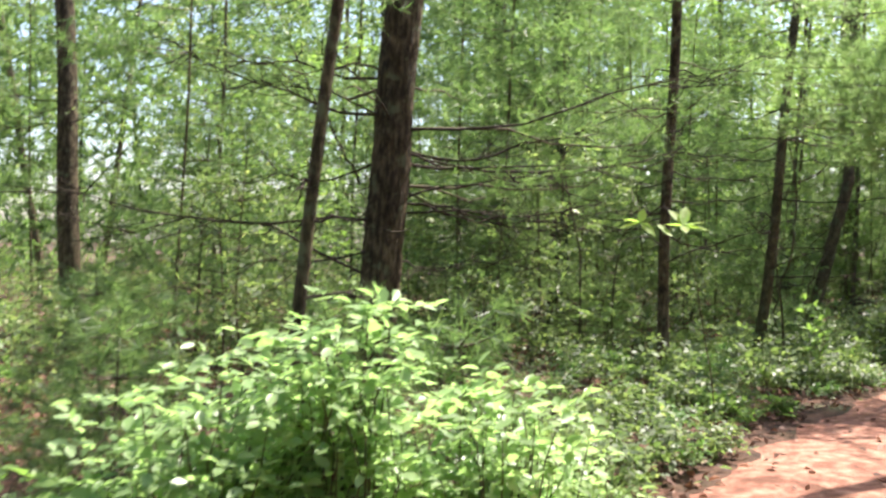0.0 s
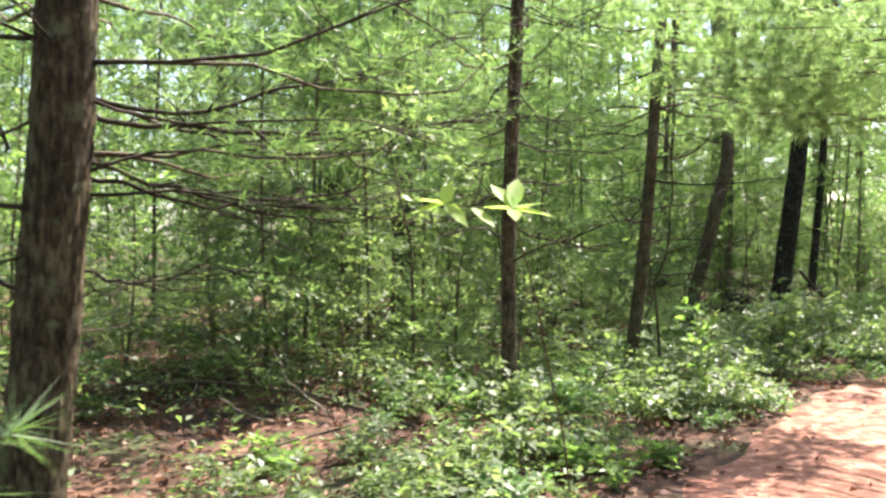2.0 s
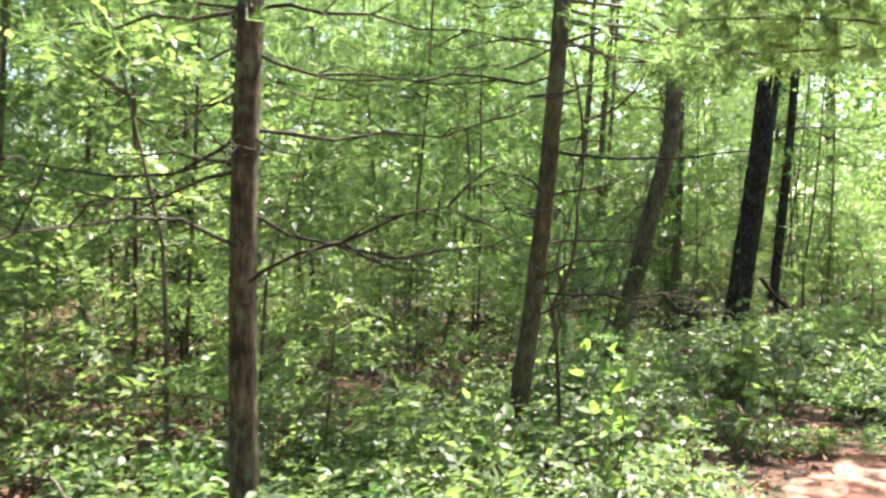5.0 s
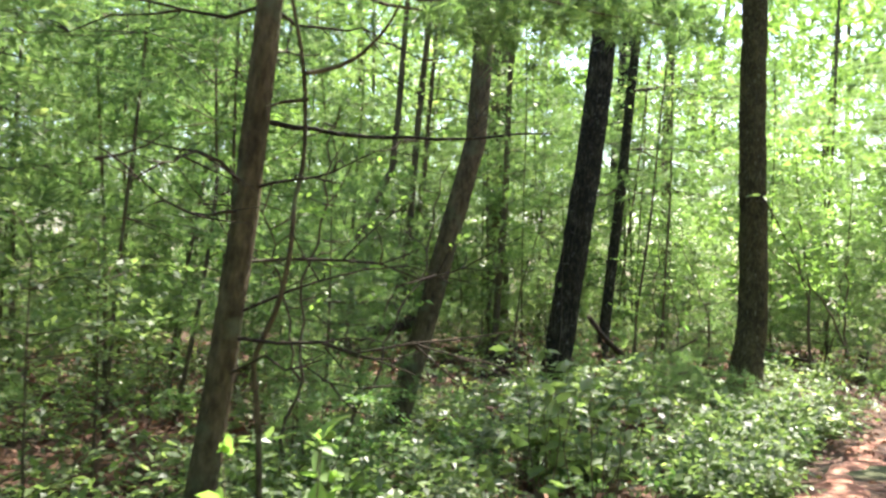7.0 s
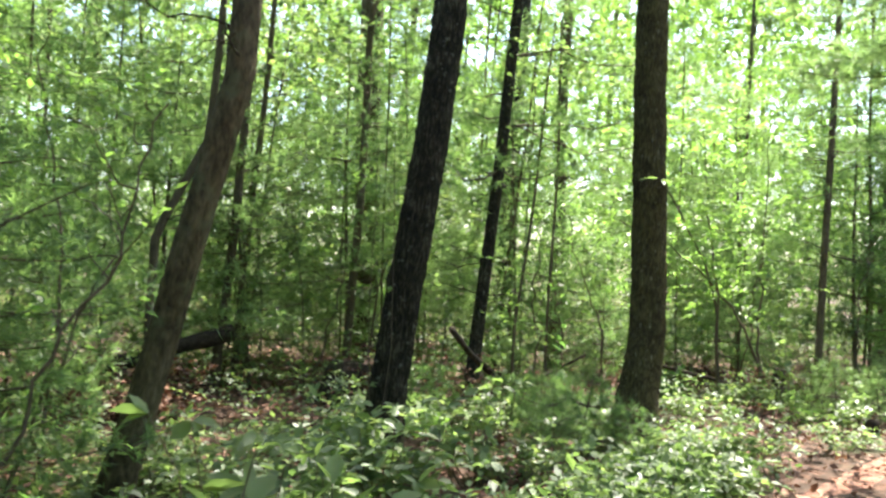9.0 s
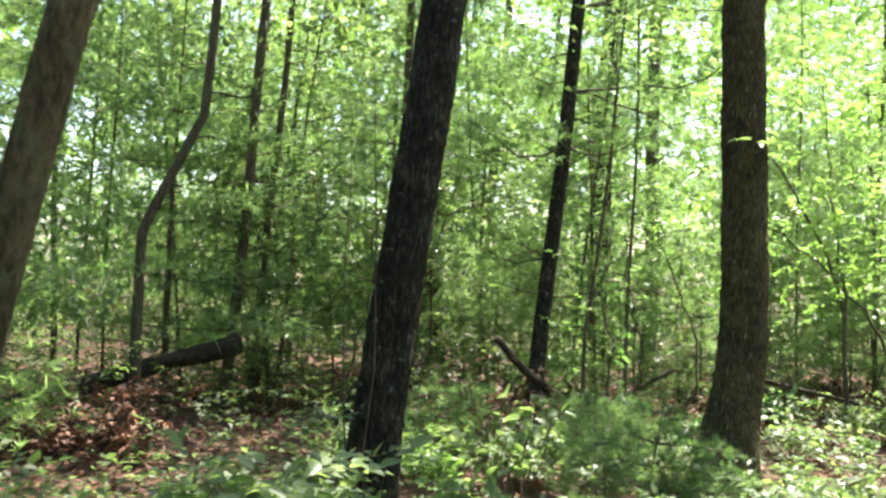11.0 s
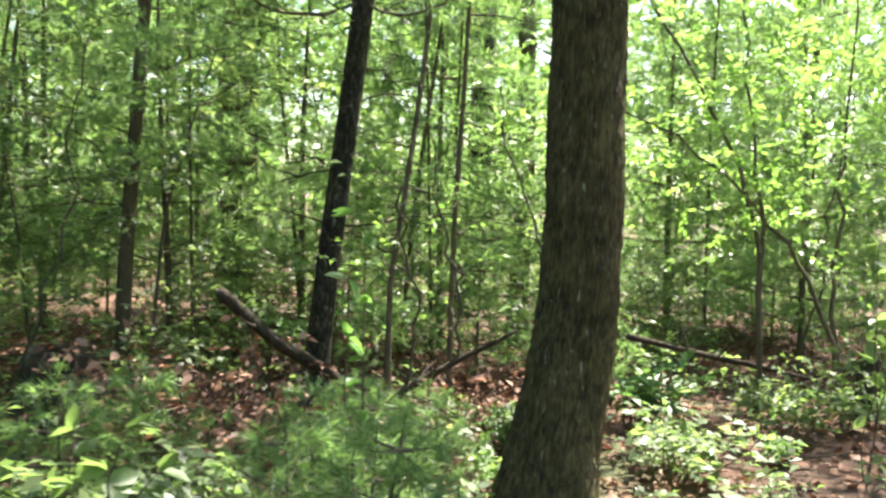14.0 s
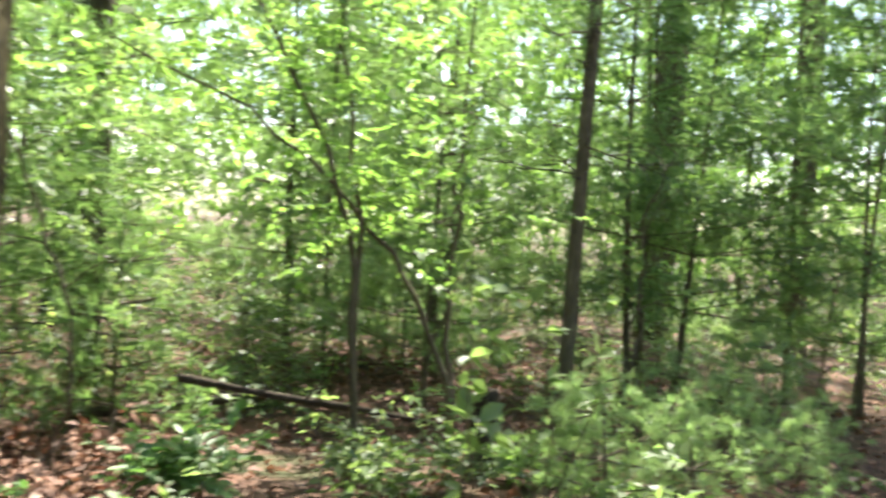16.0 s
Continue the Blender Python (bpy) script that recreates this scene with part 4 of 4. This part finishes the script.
def build_low_plants():
    g = np.random.default_rng(71)
    kinds = [plant_prototype(100 + i, h, n, lf, m, lb, "low_plant", w) for i, (h, n, lf, m, lb, w) in enumerate((
        (0.36, 5, 0.06, LEAF_PALE, "low pale-green leafy plant beside the trail", 0.55), (0.48, 6, 0.07, LEAF, "low green leafy plant on the forest floor", 0.5),
        (0.3, 5, 0.05, LEAF, "low spreading plant with small leaves", 0.6), (0.55, 6, 0.075, LEAF, "knee-high green leafy plant", 0.5),
        (0.25, 4, 0.06, LEAF_YELLOW, "low seedling with yellow-green leaves", 0.55)))]
    bare = lambda x, y: math.sin(x * 1.1 + 1.5) * math.sin(y * 0.9 + 0.4) + 0.5 * math.sin(x * 2.3 + y * 1.7)
    places = scatter(290, (0, 14), (3, 19), lambda x, y: (0.92 if y < 11.6 else 0.4) < off_route(x, y) < 3.6 and not (x > 8.3 and y > 15.6 and math.sin(x * 37 + y * 53) < 0.7) and bare(x, y) > -0.75 and not (4.2 < y < 10.0 and off_route(x, y) > 1.8 and math.sin(x * 41 + y * 29) < 0.3), g, 0.17)
    places += scatter(55, (7.2, 11.6), (11.8, 16.0), lambda x, y: 0.4 < off_route(x, y) < 0.95 and y < 15.3, g, 0.13)
    plant_out(kinds, places, g, (0.7, 1.15))
    # the rest of the ground cover in one sheet of leaves
    n = 6600
    x, y = g.uniform(-14, 24, n * 3), g.uniform(3, 32, n * 3)
    d = off_route(x, y)
    patch = np.sin(x * 1.1 + 1.5) * np.sin(y * 0.9 + 0.4) + 0.5 * np.sin(x * 2.3 + y * 1.7)
    ok = (x > -0.5 * y - 1.5) & (((d > np.where(y > 11.8, 0.55, 0.95)) & (patch > np.where(d > 5.0, -2, -0.1))) | ((d < -1.0) & (d > -8))) & (g.uniform(size=n * 3) < np.clip(1.1 - np.abs(d) * 0.03, 0.3, 1))
    open_floor = ((y > 4) & (y < 10) & (d > 1.7) & (d < 4.6)) | ((x > 7.5) & (y > 15.6) & (d > 0) & (d < 4.2))
    ok &= ~open_floor | (g.uniform(size=n * 3) < np.where(y > 12, 0.35, 0.3))
    x, y = x[ok][:n], y[ok][:n]
    far = np.clip((off_route(x, y) - 3) / 6, 0, 1)
    h = g.uniform(0.08, 0.42, len(x)) * (1 + 2.0 * far)
    at = np.repeat(np.stack([x, y, land(x, y)], -1), 4, 0) + g.normal(size=(len(x) * 4, 3)) * [0.12, 0.12, 0]
    at[:, 2] += np.repeat(h, 4) * g.uniform(0.4, 1.0, len(at))
    v, f = sprays(at, g.normal(size=at.shape) * [1, 1, 0.25], g, 5, 0.2, 0.072)
    ob = new("undergrowth", mesh_of("undergrowth", v, f, LEAF))
    tagged(ob, "green leafy undergrowth covering the forest floor", "undergrowth", kind="stuff")
    # fallen leaves
    n = 60000
    x, y = g.uniform(-6, 18, n), g.uniform(2, 24, n)
    d = off_route(x, y)
    ok = (np.abs(d) > 0.75) | (g.uniform(size=n) < np.where(y > 14, 0.85, 0.12))
    x, y = x[ok], y[ok]
    base = np.stack([x, y, land(x, y) + g.uniform(0.01, 0.05, len(x))], -1)
    v, f = leaves(base, g.normal(size=base.shape) * [1, 1, 0.45], g.uniform(0.04, 0.1, len(x)), g, 0.55, 0.7)
    tagged(new("leaf_litter", mesh_of("leaf_litter", v, f, DRY_LEAF)), "reddish-brown fallen leaves strewn over the forest floor", "leaf litter", kind="stuff")
    # dry twigs
    bits = []
    for x, y in scatter(700, (-6, 18), (2, 24), lambda x, y: abs(off_route(x, y)) > 0.9, g):
        a, L = g.uniform(0, 6.28), g.uniform(0.15, 0.9)
        z = float(land(x, y)) + 0.03
        bits.append(tube(curve((x, y, z), (x + L * math.cos(a), y + L * math.sin(a), z + g.uniform(0, 0.12)), 5, 0, 0.03, g), np.linspace(0.006, 0.002, 5), 4))
    v, f = joined(bits)
    tagged(new("fallen_twigs", mesh_of("fallen_twigs", v, f, WOOD_DEAD, True)), "thin dry twigs lying on the forest floor", "twigs", kind="stuff")


build_low_plants()


# ---- single things ----
def log(name, points, radii, mat, label, seed, knots=2, seg=14):
    g = np.random.default_rng(seed)
    p = np.asarray(points, float)
    s = np.linspace(0, len(p) - 1, 24)
    q = np.stack([np.interp(s, np.arange(len(p)), p[:, c]) for c in range(3)], -1)
    q[1:-1] = (q[:-2] + q[1:-1] + q[2:]) / 3
    r = np.interp(s, np.arange(len(p)), radii) * (1 + 0.06 * np.sin(s * 5))
    o = q[0].copy()
    rt = root(name, o, label, "log")
    # broken ends are closed by a hollowed cap
    t = unit(np.gradient(q, axis=0))
    q = np.concatenate([[q[0] + t[0] * 0.03, q[0]], q, [q[-1], q[-1] - t[-1] * 0.02]])
    r = np.concatenate([[0.001, r[0] * 0.7], r, [r[-1] * 0.7, 0.001]])
    v, f = tube(q, r, seg, 0.004, 9, seed)
    part("trunk", mesh_of("trunk", v - o, f, mat, True), rt)
    for _ in range(knots):
        i = g.integers(5, 20)
        e = q[i] + unit(g.normal(size=3) + [0, 0, 0.8]) * g.uniform(0.12, 0.4)
        v, f = tube(curve(q[i], e, 5, 0, 0.02, g), np.linspace(0.35, 0.12, 5) * r[i], 6)
        part("broken_branch", mesh_of("broken_branch", v - o, f, mat, True), rt)
    return rt


def build_fallen_wood():
    log("fallen_log", [(7.25, 19.85, 0.72), (6.6, 19.75, 0.55), (5.9, 19.65, 0.34), (4.9, 19.6, 0.1)], (0.088, 0.082, 0.072, 0.06), WOOD_DEAD, "fallen dark log propped up at a slant", 201)
    log("broken_branch_log", [(9.24, 18.66, 0.9), (9.55, 18.8, 0.62), (9.9, 18.98, 0.4), (10.3, 19.2, 0.12)], (0.03, 0.036, 0.038, 0.034), WOOD_DEAD, "broken dark branch leaning against a pine", 202, 1)
    log("fallen_branch", [(12.15, 19.45, 0.52), (12.7, 19.4, 0.4), (13.3, 19.42, 0.28), (13.9, 19.5, 0.14)], (0.02, 0.021, 0.018, 0.01), WOOD_DEAD, "long dark fallen branch propped above the leaf litter", 203, 3)
    log("fallen_log", [(12.0, 20.7, 0.1), (12.5, 20.55, 0.13), (13.0, 20.42, 0.2)], (0.036, 0.036, 0.028), WOOD_DEAD, "dark mossy log lying on the leaf litter", 204, 1)
    log("fallen_branch", [(10.1, 19.6, 0.05), (10.45, 19.5, 0.12), (10.85, 19.42, 0.36), (11.2, 19.2, 0.6)], (0.034, 0.03, 0.022, 0.012), WOOD_DEAD, "curved fallen limb rising from the forest floor", 205, 2)
    log("fallen_branch", [(-1.2, 10.8, 0.22), (-0.2, 10.5, 0.34), (0.7, 10.2, 0.26), (1.5, 9.8, 0.05)], (0.009, 0.012, 0.013, 0.014), BARK_THIN, "grey dead branch lying among dry leaves", 211, 3)
    log("fallen_branch", [(0.0, 8.6, 0.05), (0.6, 8.9, 0.16), (1.2, 9.3, 0.22)], (0.012, 0.01, 0.006), BARK_THIN, "short grey dead branch on the leaf litter", 212, 2)
    log("tree_stump", [(13.65, 18.78, -0.05), (13.66, 18.78, 0.25), (13.68, 18.78, 0.5)], (0.085, 0.07, 0.06), WOOD_DEAD, "short broken dark stump in the leaf litter", 206, 0)
    log("tree_stump", [(8.42, 19.5, -0.05), (8.42, 19.5, 0.25), (8.44, 19.5, 0.46)], (0.3, 0.26, 0.18), WOOD_DEAD, "low rotten stump covered in dark litter", 207, 2, 24)
    log("tree_stump", [(13.2, 16.9, -0.03), (13.2, 16.9, 0.12), (13.2, 16.9, 0.2)], (0.08, 0.075, 0.06), WOOD_DEAD, "low dark stump beside the trail", 208, 0)
    g = np.random.default_rng(210)
    sticks = (
        ((-0.44, 11.44, 0.05), (-0.34, 11.43, 0.26), (-0.43, 11.44, 0.44)),
        ((1.82, 10.60, 0.05), (1.82, 10.60, 0.18), (1.77, 10.61, 0.37)),
        ((1.47, 10.14, 0.05), (1.38, 10.15, 0.21), (1.30, 10.17, 0.36)),
        ((2.02, 11.59, 0.05), (0.77, 11.75, 0.16), (0.09, 11.84, 0.43)),
        ((1.35, 11.19, 0.05), (0.92, 11.24, 0.11), (0.37, 11.31, 0.20)),
        ((0.85, 10.07, 0.05), (0.52, 10.11, 0.32), (0.40, 10.13, 0.56)),
        ((0.43, 9.99, 0.05), (0.16, 10.03, 0.14), (-0.01, 10.05, 0.26)),
        ((-1.12, 10.86, 0.05), (-0.96, 10.85, 0.20), (-0.91, 10.84, 0.29)))
    for s in sticks:
        p = np.array(s, float)
        k = np.linspace(0, 2, 9)
        q = np.stack([np.interp(k, np.arange(3), p[:, c]) for c in range(3)], -1) + g.normal(size=(9, 3)) * 0.008
        q[:, 2] += float(land(q[0, 0], q[0, 1])) - q[0, 2]
        v, f = tube(q, np.linspace(0.008, 0.004, 9), 6)
        ob = new("dead_stick", mesh_of("dead_stick", v - q[0], f, WOOD_PALE, True))
        ob.location = q[0]
        tagged(ob, "bleached pale dead stick among dry leaves", "stick", "bleached sticks")


build_fallen_wood()


def brush_pile(x, y, spread, height, seed):
    """A heap of dead leafy branches."""
    g = np.random.default_rng(seed)
    rt = root("brush_pile", ground_point(x, y), "heap of dead brown leafy branches on the forest floor", "brush pile")
    at, way = [], []
    for _ in range(26):
        a = g.uniform(0, 6.283)
        p0 = np.array([math.cos(a) * spread * g.uniform(0, 0.8), math.sin(a) * spread * g.uniform(0, 0.8), -0.02])
        b = a + g.normal() * 1.2
        p1 = p0 + np.array([math.cos(b) * 0.5, math.sin(b) * 0.5, height * g.uniform(0.3, 1.0)])
        c = curve(p0, p1, 6, 0.05, 0.03, g)
        v, f = tube(c, np.linspace(0.008, 0.003, 6), 5)
        part("branch", mesh_of("branch", v, f, WOOD_DEAD, True), rt)
        for k in range(1, 6):
            at += [c[k], c[k]]
            way += [[g.normal(), g.normal(), g.normal() * 0.4], [g.normal(), g.normal(), g.normal() * 0.4]]
    v, f = sprays(np.array(at), np.array(way), g, 6, 0.22, 0.075)
    part("leaves", mesh_of("leaves", v, f, DRY_LEAF), rt, "withered brown leaves", "stuff")


brush_pile(6.05, 18.8, 0.6, 0.5, 261)
brush_pile(9.05, 18.9, 0.6, 0.75, 262)
brush_pile(11.2, 19.3, 0.5, 0.35, 265)


def leaf_blade(name, base, way, size, mat, parent, g, width=0.5, top=(0, 0, 1.0)):
    v, f = leaves(np.array([base]), np.array([way]), size, g, width, 0.88, True, top)
    return part(name, mesh_of(name, v, f, mat), parent)


def build_leafy_sapling():
    """The thin sapling whose few large sunlit leaves hang over the trail's edge."""
    g = np.random.default_rng(220)
    foot = np.array(ground_point(2.05, 7.1))
    rt = root("leafy_seedling", foot, "thin sapling with a few large sunlit yellow-green leaves", "sapling")
    tip = np.array((1.55, 6.25, 1.62)) - foot
    stem = curve((0, 0, 0), tip, 12, -0.06, 0.012, g)
    v, f = tube(stem, np.linspace(0.006, 0.003, 12), 6)
    part("stem", mesh_of("stem", v, f, BARK_THIN, True), rt)
    second = curve(tip, tip + np.array([-0.28, -0.02, 0.02]), 6, 0, 0.006, g)
    v, f = tube(second, np.linspace(0.004, 0.002, 6), 5)
    part("twig", mesh_of("twig", v, f, BARK_THIN, True), rt)
    facing, level = (0.1, -0.65, 0.75), (0.0, -0.2, 1.0)
    for b, w, size, width, up in (
            (tip, (0.25, 0.5, 0.9), 0.18, 0.46, facing), (tip, (-0.45, 0.5, 0.75), 0.16, 0.5, facing), (tip, (1, 0.1, 0.3), 0.16, 0.36, level), (tip, (1, -0.2, -0.12), 0.18, 0.42, facing),
            (tip, (-0.05, -1, -0.25), 0.12, 0.6, level), (tip, (-1, -0.2, 0.1), 0.13, 0.4, level), (tip, (0.6, 0.5, 0.05), 0.12, 0.4, level), (second[-1], (-1, -0.1, -0.3), 0.15, 0.4, level),
            (second[-1], (0.6, -0.6, -0.5), 0.14, 0.42, facing), (second[-1], (0.25, 0.2, 0.9), 0.1, 0.6, facing), (second[-1], (-0.9, 0.3, 0.25), 0.12, 0.42, level), (second[3], (0.5, -0.4, -0.5), 0.14, 0.4, facing)):
        leaf_blade("leaf", np.array(b), np.array(w, float), size, LEAF_BRIGHT, rt, g, width, up)


build_leafy_sapling()


def shrub(x, y, height, spread, n, leaf, mat, label, seed, few=False):
    """A bushy shrub: many stems from one root, leaves out to their ends."""
    g = np.random.default_rng(seed)
    rt = root("shrub", ground_point(x, y), label, "shrub")
    at, way = [], []
    for _ in range(n):
        a = g.uniform(0, 6.283)
        e = np.array([math.cos(a) * spread * g.uniform(0.1, 1), math.sin(a) * spread * g.uniform(0.1, 1), height * g.uniform(0.55, 1.05)])
        c = curve((e[0] * 0.2, e[1] * 0.2, -0.03), e, 7, 0.0, 0.04, g)
        v, f = tube(c, np.linspace(0.006, 0.002, 7), 4)
        part("stem", mesh_of("stem", v, f, BARK_THIN, True), rt)
        for k in range(3, 7):
            for _ in range(1 if few else 2):
                at.append(c[k])
                way.append([g.normal(), g.normal(), g.uniform(0, 0.5)])
    if few:
        for b, w in zip(at, way):
            for _ in range(3):
                d = unit(np.array(w) + g.normal(size=3) * 0.6)
                m = look((0, 0, 0), d).to_3x3().to_4x4() @ pose(0, 0, 0, 0, 0, g.normal() * 35)
                k = leaf * g.uniform(0.75, 1.25)
                ob = part("leaf", blade_mesh(mat, int(g.integers(0, 3))), rt)
                ob.matrix_basis = Matrix.Translation(b) @ m @ Matrix.Diagonal((k, k, k, 1))
        return rt
    v, f = sprays(np.array(at), np.array(way), g, 6, 0.2, leaf, 0.52, True)
    part("leaves", mesh_of("leaves", v, f, mat), rt, kind="stuff")
    return rt


BLADES = {}


def blade_mesh(mat, i):
    """One of three leaf shapes, a unit long, pointing along -z."""
    if (mat.name, i) not in BLADES:
        v, f = leaves(np.zeros((1, 3)), np.array([[0, 0, -1.0]]), 1.0, np.random.default_rng(500 + i), 0.56, 0.9, True, (0, 1.0, 0))
        BLADES[mat.name, i] = mesh_of("leaf", v, f, mat)
    return BLADES[mat.name, i]


def build_shrubs():
    # LEAF_SUN shrubs carry their sunlight in the leaf colour
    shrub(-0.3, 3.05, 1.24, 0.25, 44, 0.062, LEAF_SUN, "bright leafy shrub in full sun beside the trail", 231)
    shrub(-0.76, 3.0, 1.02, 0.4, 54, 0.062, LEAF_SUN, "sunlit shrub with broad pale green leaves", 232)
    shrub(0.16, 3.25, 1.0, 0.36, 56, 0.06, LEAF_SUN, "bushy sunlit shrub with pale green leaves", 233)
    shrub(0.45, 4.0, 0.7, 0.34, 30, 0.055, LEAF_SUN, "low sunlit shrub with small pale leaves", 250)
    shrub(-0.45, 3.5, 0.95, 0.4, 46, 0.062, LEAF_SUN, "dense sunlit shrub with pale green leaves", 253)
    shrub(-1.35, 2.7, 0.75, 0.38, 16, 0.09, LEAF_YELLOW, "low shrub with large bright green leaves", 234)
    shrub(12.5, 17.5, 1.25, 0.25, 3, 0.1, LEAF, "oak seedling with broad green leaves", 235, True)
    shrub(13.1, 17.7, 1.2, 0.3, 2, 0.1, LEAF, "young oak with broad green leaves", 236, True)
    shrub(7.0, 14.4, 0.75, 0.4, 12, 0.09, LEAF, "green shrub with large leaves beside the trail", 237)
    shrub(6.3, 13.7, 0.7, 0.4, 12, 0.085, LEAF, "low green shrub beside the trail", 238)
    shrub(5.72, 12.25, 1.05, 0.3, 6, 0.1, LEAF, "green seedling with broad soft leaves", 240, True)
    shrub(6.35, 12.75, 0.75, 0.3, 6, 0.1, LEAF, "leafy seedling beside the trail", 241, True)
    shrub(5.3, 11.6, 0.7, 0.3, 5, 0.1, LEAF, "low seedling with broad leaves", 242, True)
    shrub(4.0, 10.3, 0.95, 0.18, 4, 0.09, LEAF_YELLOW, "seedling with sunlit yellow-green leaves", 243, True)
    shrub(4.2, 11.0, 0.95, 0.15, 3, 0.085, LEAF_YELLOW, "slim seedling with yellow-green leaves", 244, True)
    shrub(2.15, 9.05, 0.62, 0.35, 16, 0.06, LEAF, "low green shrub at the foot of a thin pine", 255)
    shrub(2.55, 9.3, 0.5, 0.3, 12, 0.06, LEAF_PALE, "small pale green shrub beside a thin pine", 256)
    shrub(3.2, 9.6, 0.8, 0.25, 5, 0.085, LEAF, "green seedling at the trail's edge", 245, True)
    shrub(8.6, 16.3, 0.72, 0.3, 8, 0.085, LEAF, "leafy green seedling in the shade", 246, True)
    shrub(8.1, 15.6, 0.55, 0.3, 6, 0.085, LEAF, "low leafy seedling in the shade", 247, True)
    shrub(7.6, 16.32, 2.6, 0.12, 2, 0.05, LEAF, "slender sprout with a few leaves against a dark trunk", 252, True)
    shrub(9.6, 17.0, 2.1, 0.1, 2, 0.085, LEAF_PALE, "slender sprout with fresh leaves at its top", 254, True)
    shrub(11.8, 18.6, 0.35, 0.3, 9, 0.08, LEAF_PALE, "small pale plant in a patch of sun", 239)


build_shrubs()


# ---- the wood around ----
def build_far_wood():
    g = np.random.default_rng(301)
    top = dict(low=6.5, high=13.0, radius=2.4, n=240)
    protos = [tree("forest_pine", 0, 0, 0.02, 0.0, 0.15, 13, BARK_PINE, "pine of the surrounding wood with green boughs", seed=310, seg=10, rings=14, boughs=dict(low=1.6, high=7, reach=2.0, per_metre=4.5, count=6, blade=0.03, needle=0.2, gap=0.24, limb=(4, 3)), crown=top, group="trees of the wood"),
              tree("forest_tree", 0, 0, 0.04, 0.02, 0.11, 13, BARK_PINE, "broad-leaved tree of the surrounding wood", seed=311, seg=10, rings=14, crown=dict(low=2.5, high=10, radius=2.4, n=1300, leaf=0.15), group="trees of the wood"),
              tree("forest_pine", 0, 0, -0.03, 0.02, 0.11, 12, BARK_DARK, "slender pine of the surrounding wood", seed=312, seg=10, rings=14, boughs=dict(low=1.2, high=6, reach=1.7, per_metre=5, count=6, blade=0.03, needle=0.2, gap=0.24, limb=(4, 3)), crown=top, group="trees of the wood")]
    spots = scatter(74, (-34, 48), (-14, 56), lambda x, y: (off_route(x, y) > 14 or off_route(x, y) < -6.5) and math.hypot(x - 6, y - 10) > 4, g, 2.6)
    plant_out(protos, spots, g, (0.85, 1.3))
    # a closing belt of foliage far off among the trunks
    n = 9800
    a, r = g.uniform(0, 2 * np.pi, n), g.uniform(23, 46, n)
    near = np.stack([6 + r * np.cos(a), 12 + r * np.sin(a), 0.3 + 17 * g.uniform(0, 1, n) ** 0.85], -1)
    n = 4800
    a, r = g.uniform(0, 2 * np.pi, n), g.uniform(44, 58, n)
    back = np.stack([6 + r * np.cos(a), 12 + r * np.sin(a), 0.3 + 23 * g.uniform(0, 1, n)], -1)
    n = 6000
    x, y = g.uniform(-16, 32, n), g.uniform(6, 36, n)
    d = off_route(x, y)
    ok = (d > 10) & (d < 18)
    mid = np.stack([x[ok], y[ok], 0.3 + 9 * g.uniform(0, 1, int(ok.sum())) ** 0.9], -1)
    base = np.concatenate([mid, near, back])
    ring = np.concatenate([np.full(len(mid), 0), np.full(len(near), 1), np.full(len(back), 2)])
    # sunlit and shaded sides are put into the colours: yellow-green sunward, darker elsewhere
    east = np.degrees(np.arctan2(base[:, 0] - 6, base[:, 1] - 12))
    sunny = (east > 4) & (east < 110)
    for side, mat, label in ((sunny, LEAF_YELLOW, "distant sunlit yellow-green woodland foliage"), (~sunny, NEEDLE, "distant shaded dark green pine woodland foliage")):
        bits = []
        for k, (times, loose, count, length, width) in enumerate(((5, 0.5, 9, 0.3, 0.032), (4, 0.9, 9, 0.55, 0.085), (3, 1.4, 7, 1.3, 0.24))):
            b = np.repeat(base[side & (ring == k)], times, 0)
            b = b + g.normal(size=b.shape) * [loose, loose, loose * 0.5]
            bits.append(tufts(b, g.normal(size=b.shape) * 0.5 + [0, 0, 0.2], g, count, length, width, 0.9))
        v, f = joined(bits)
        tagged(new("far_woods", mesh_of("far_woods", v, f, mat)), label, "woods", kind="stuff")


build_far_wood()
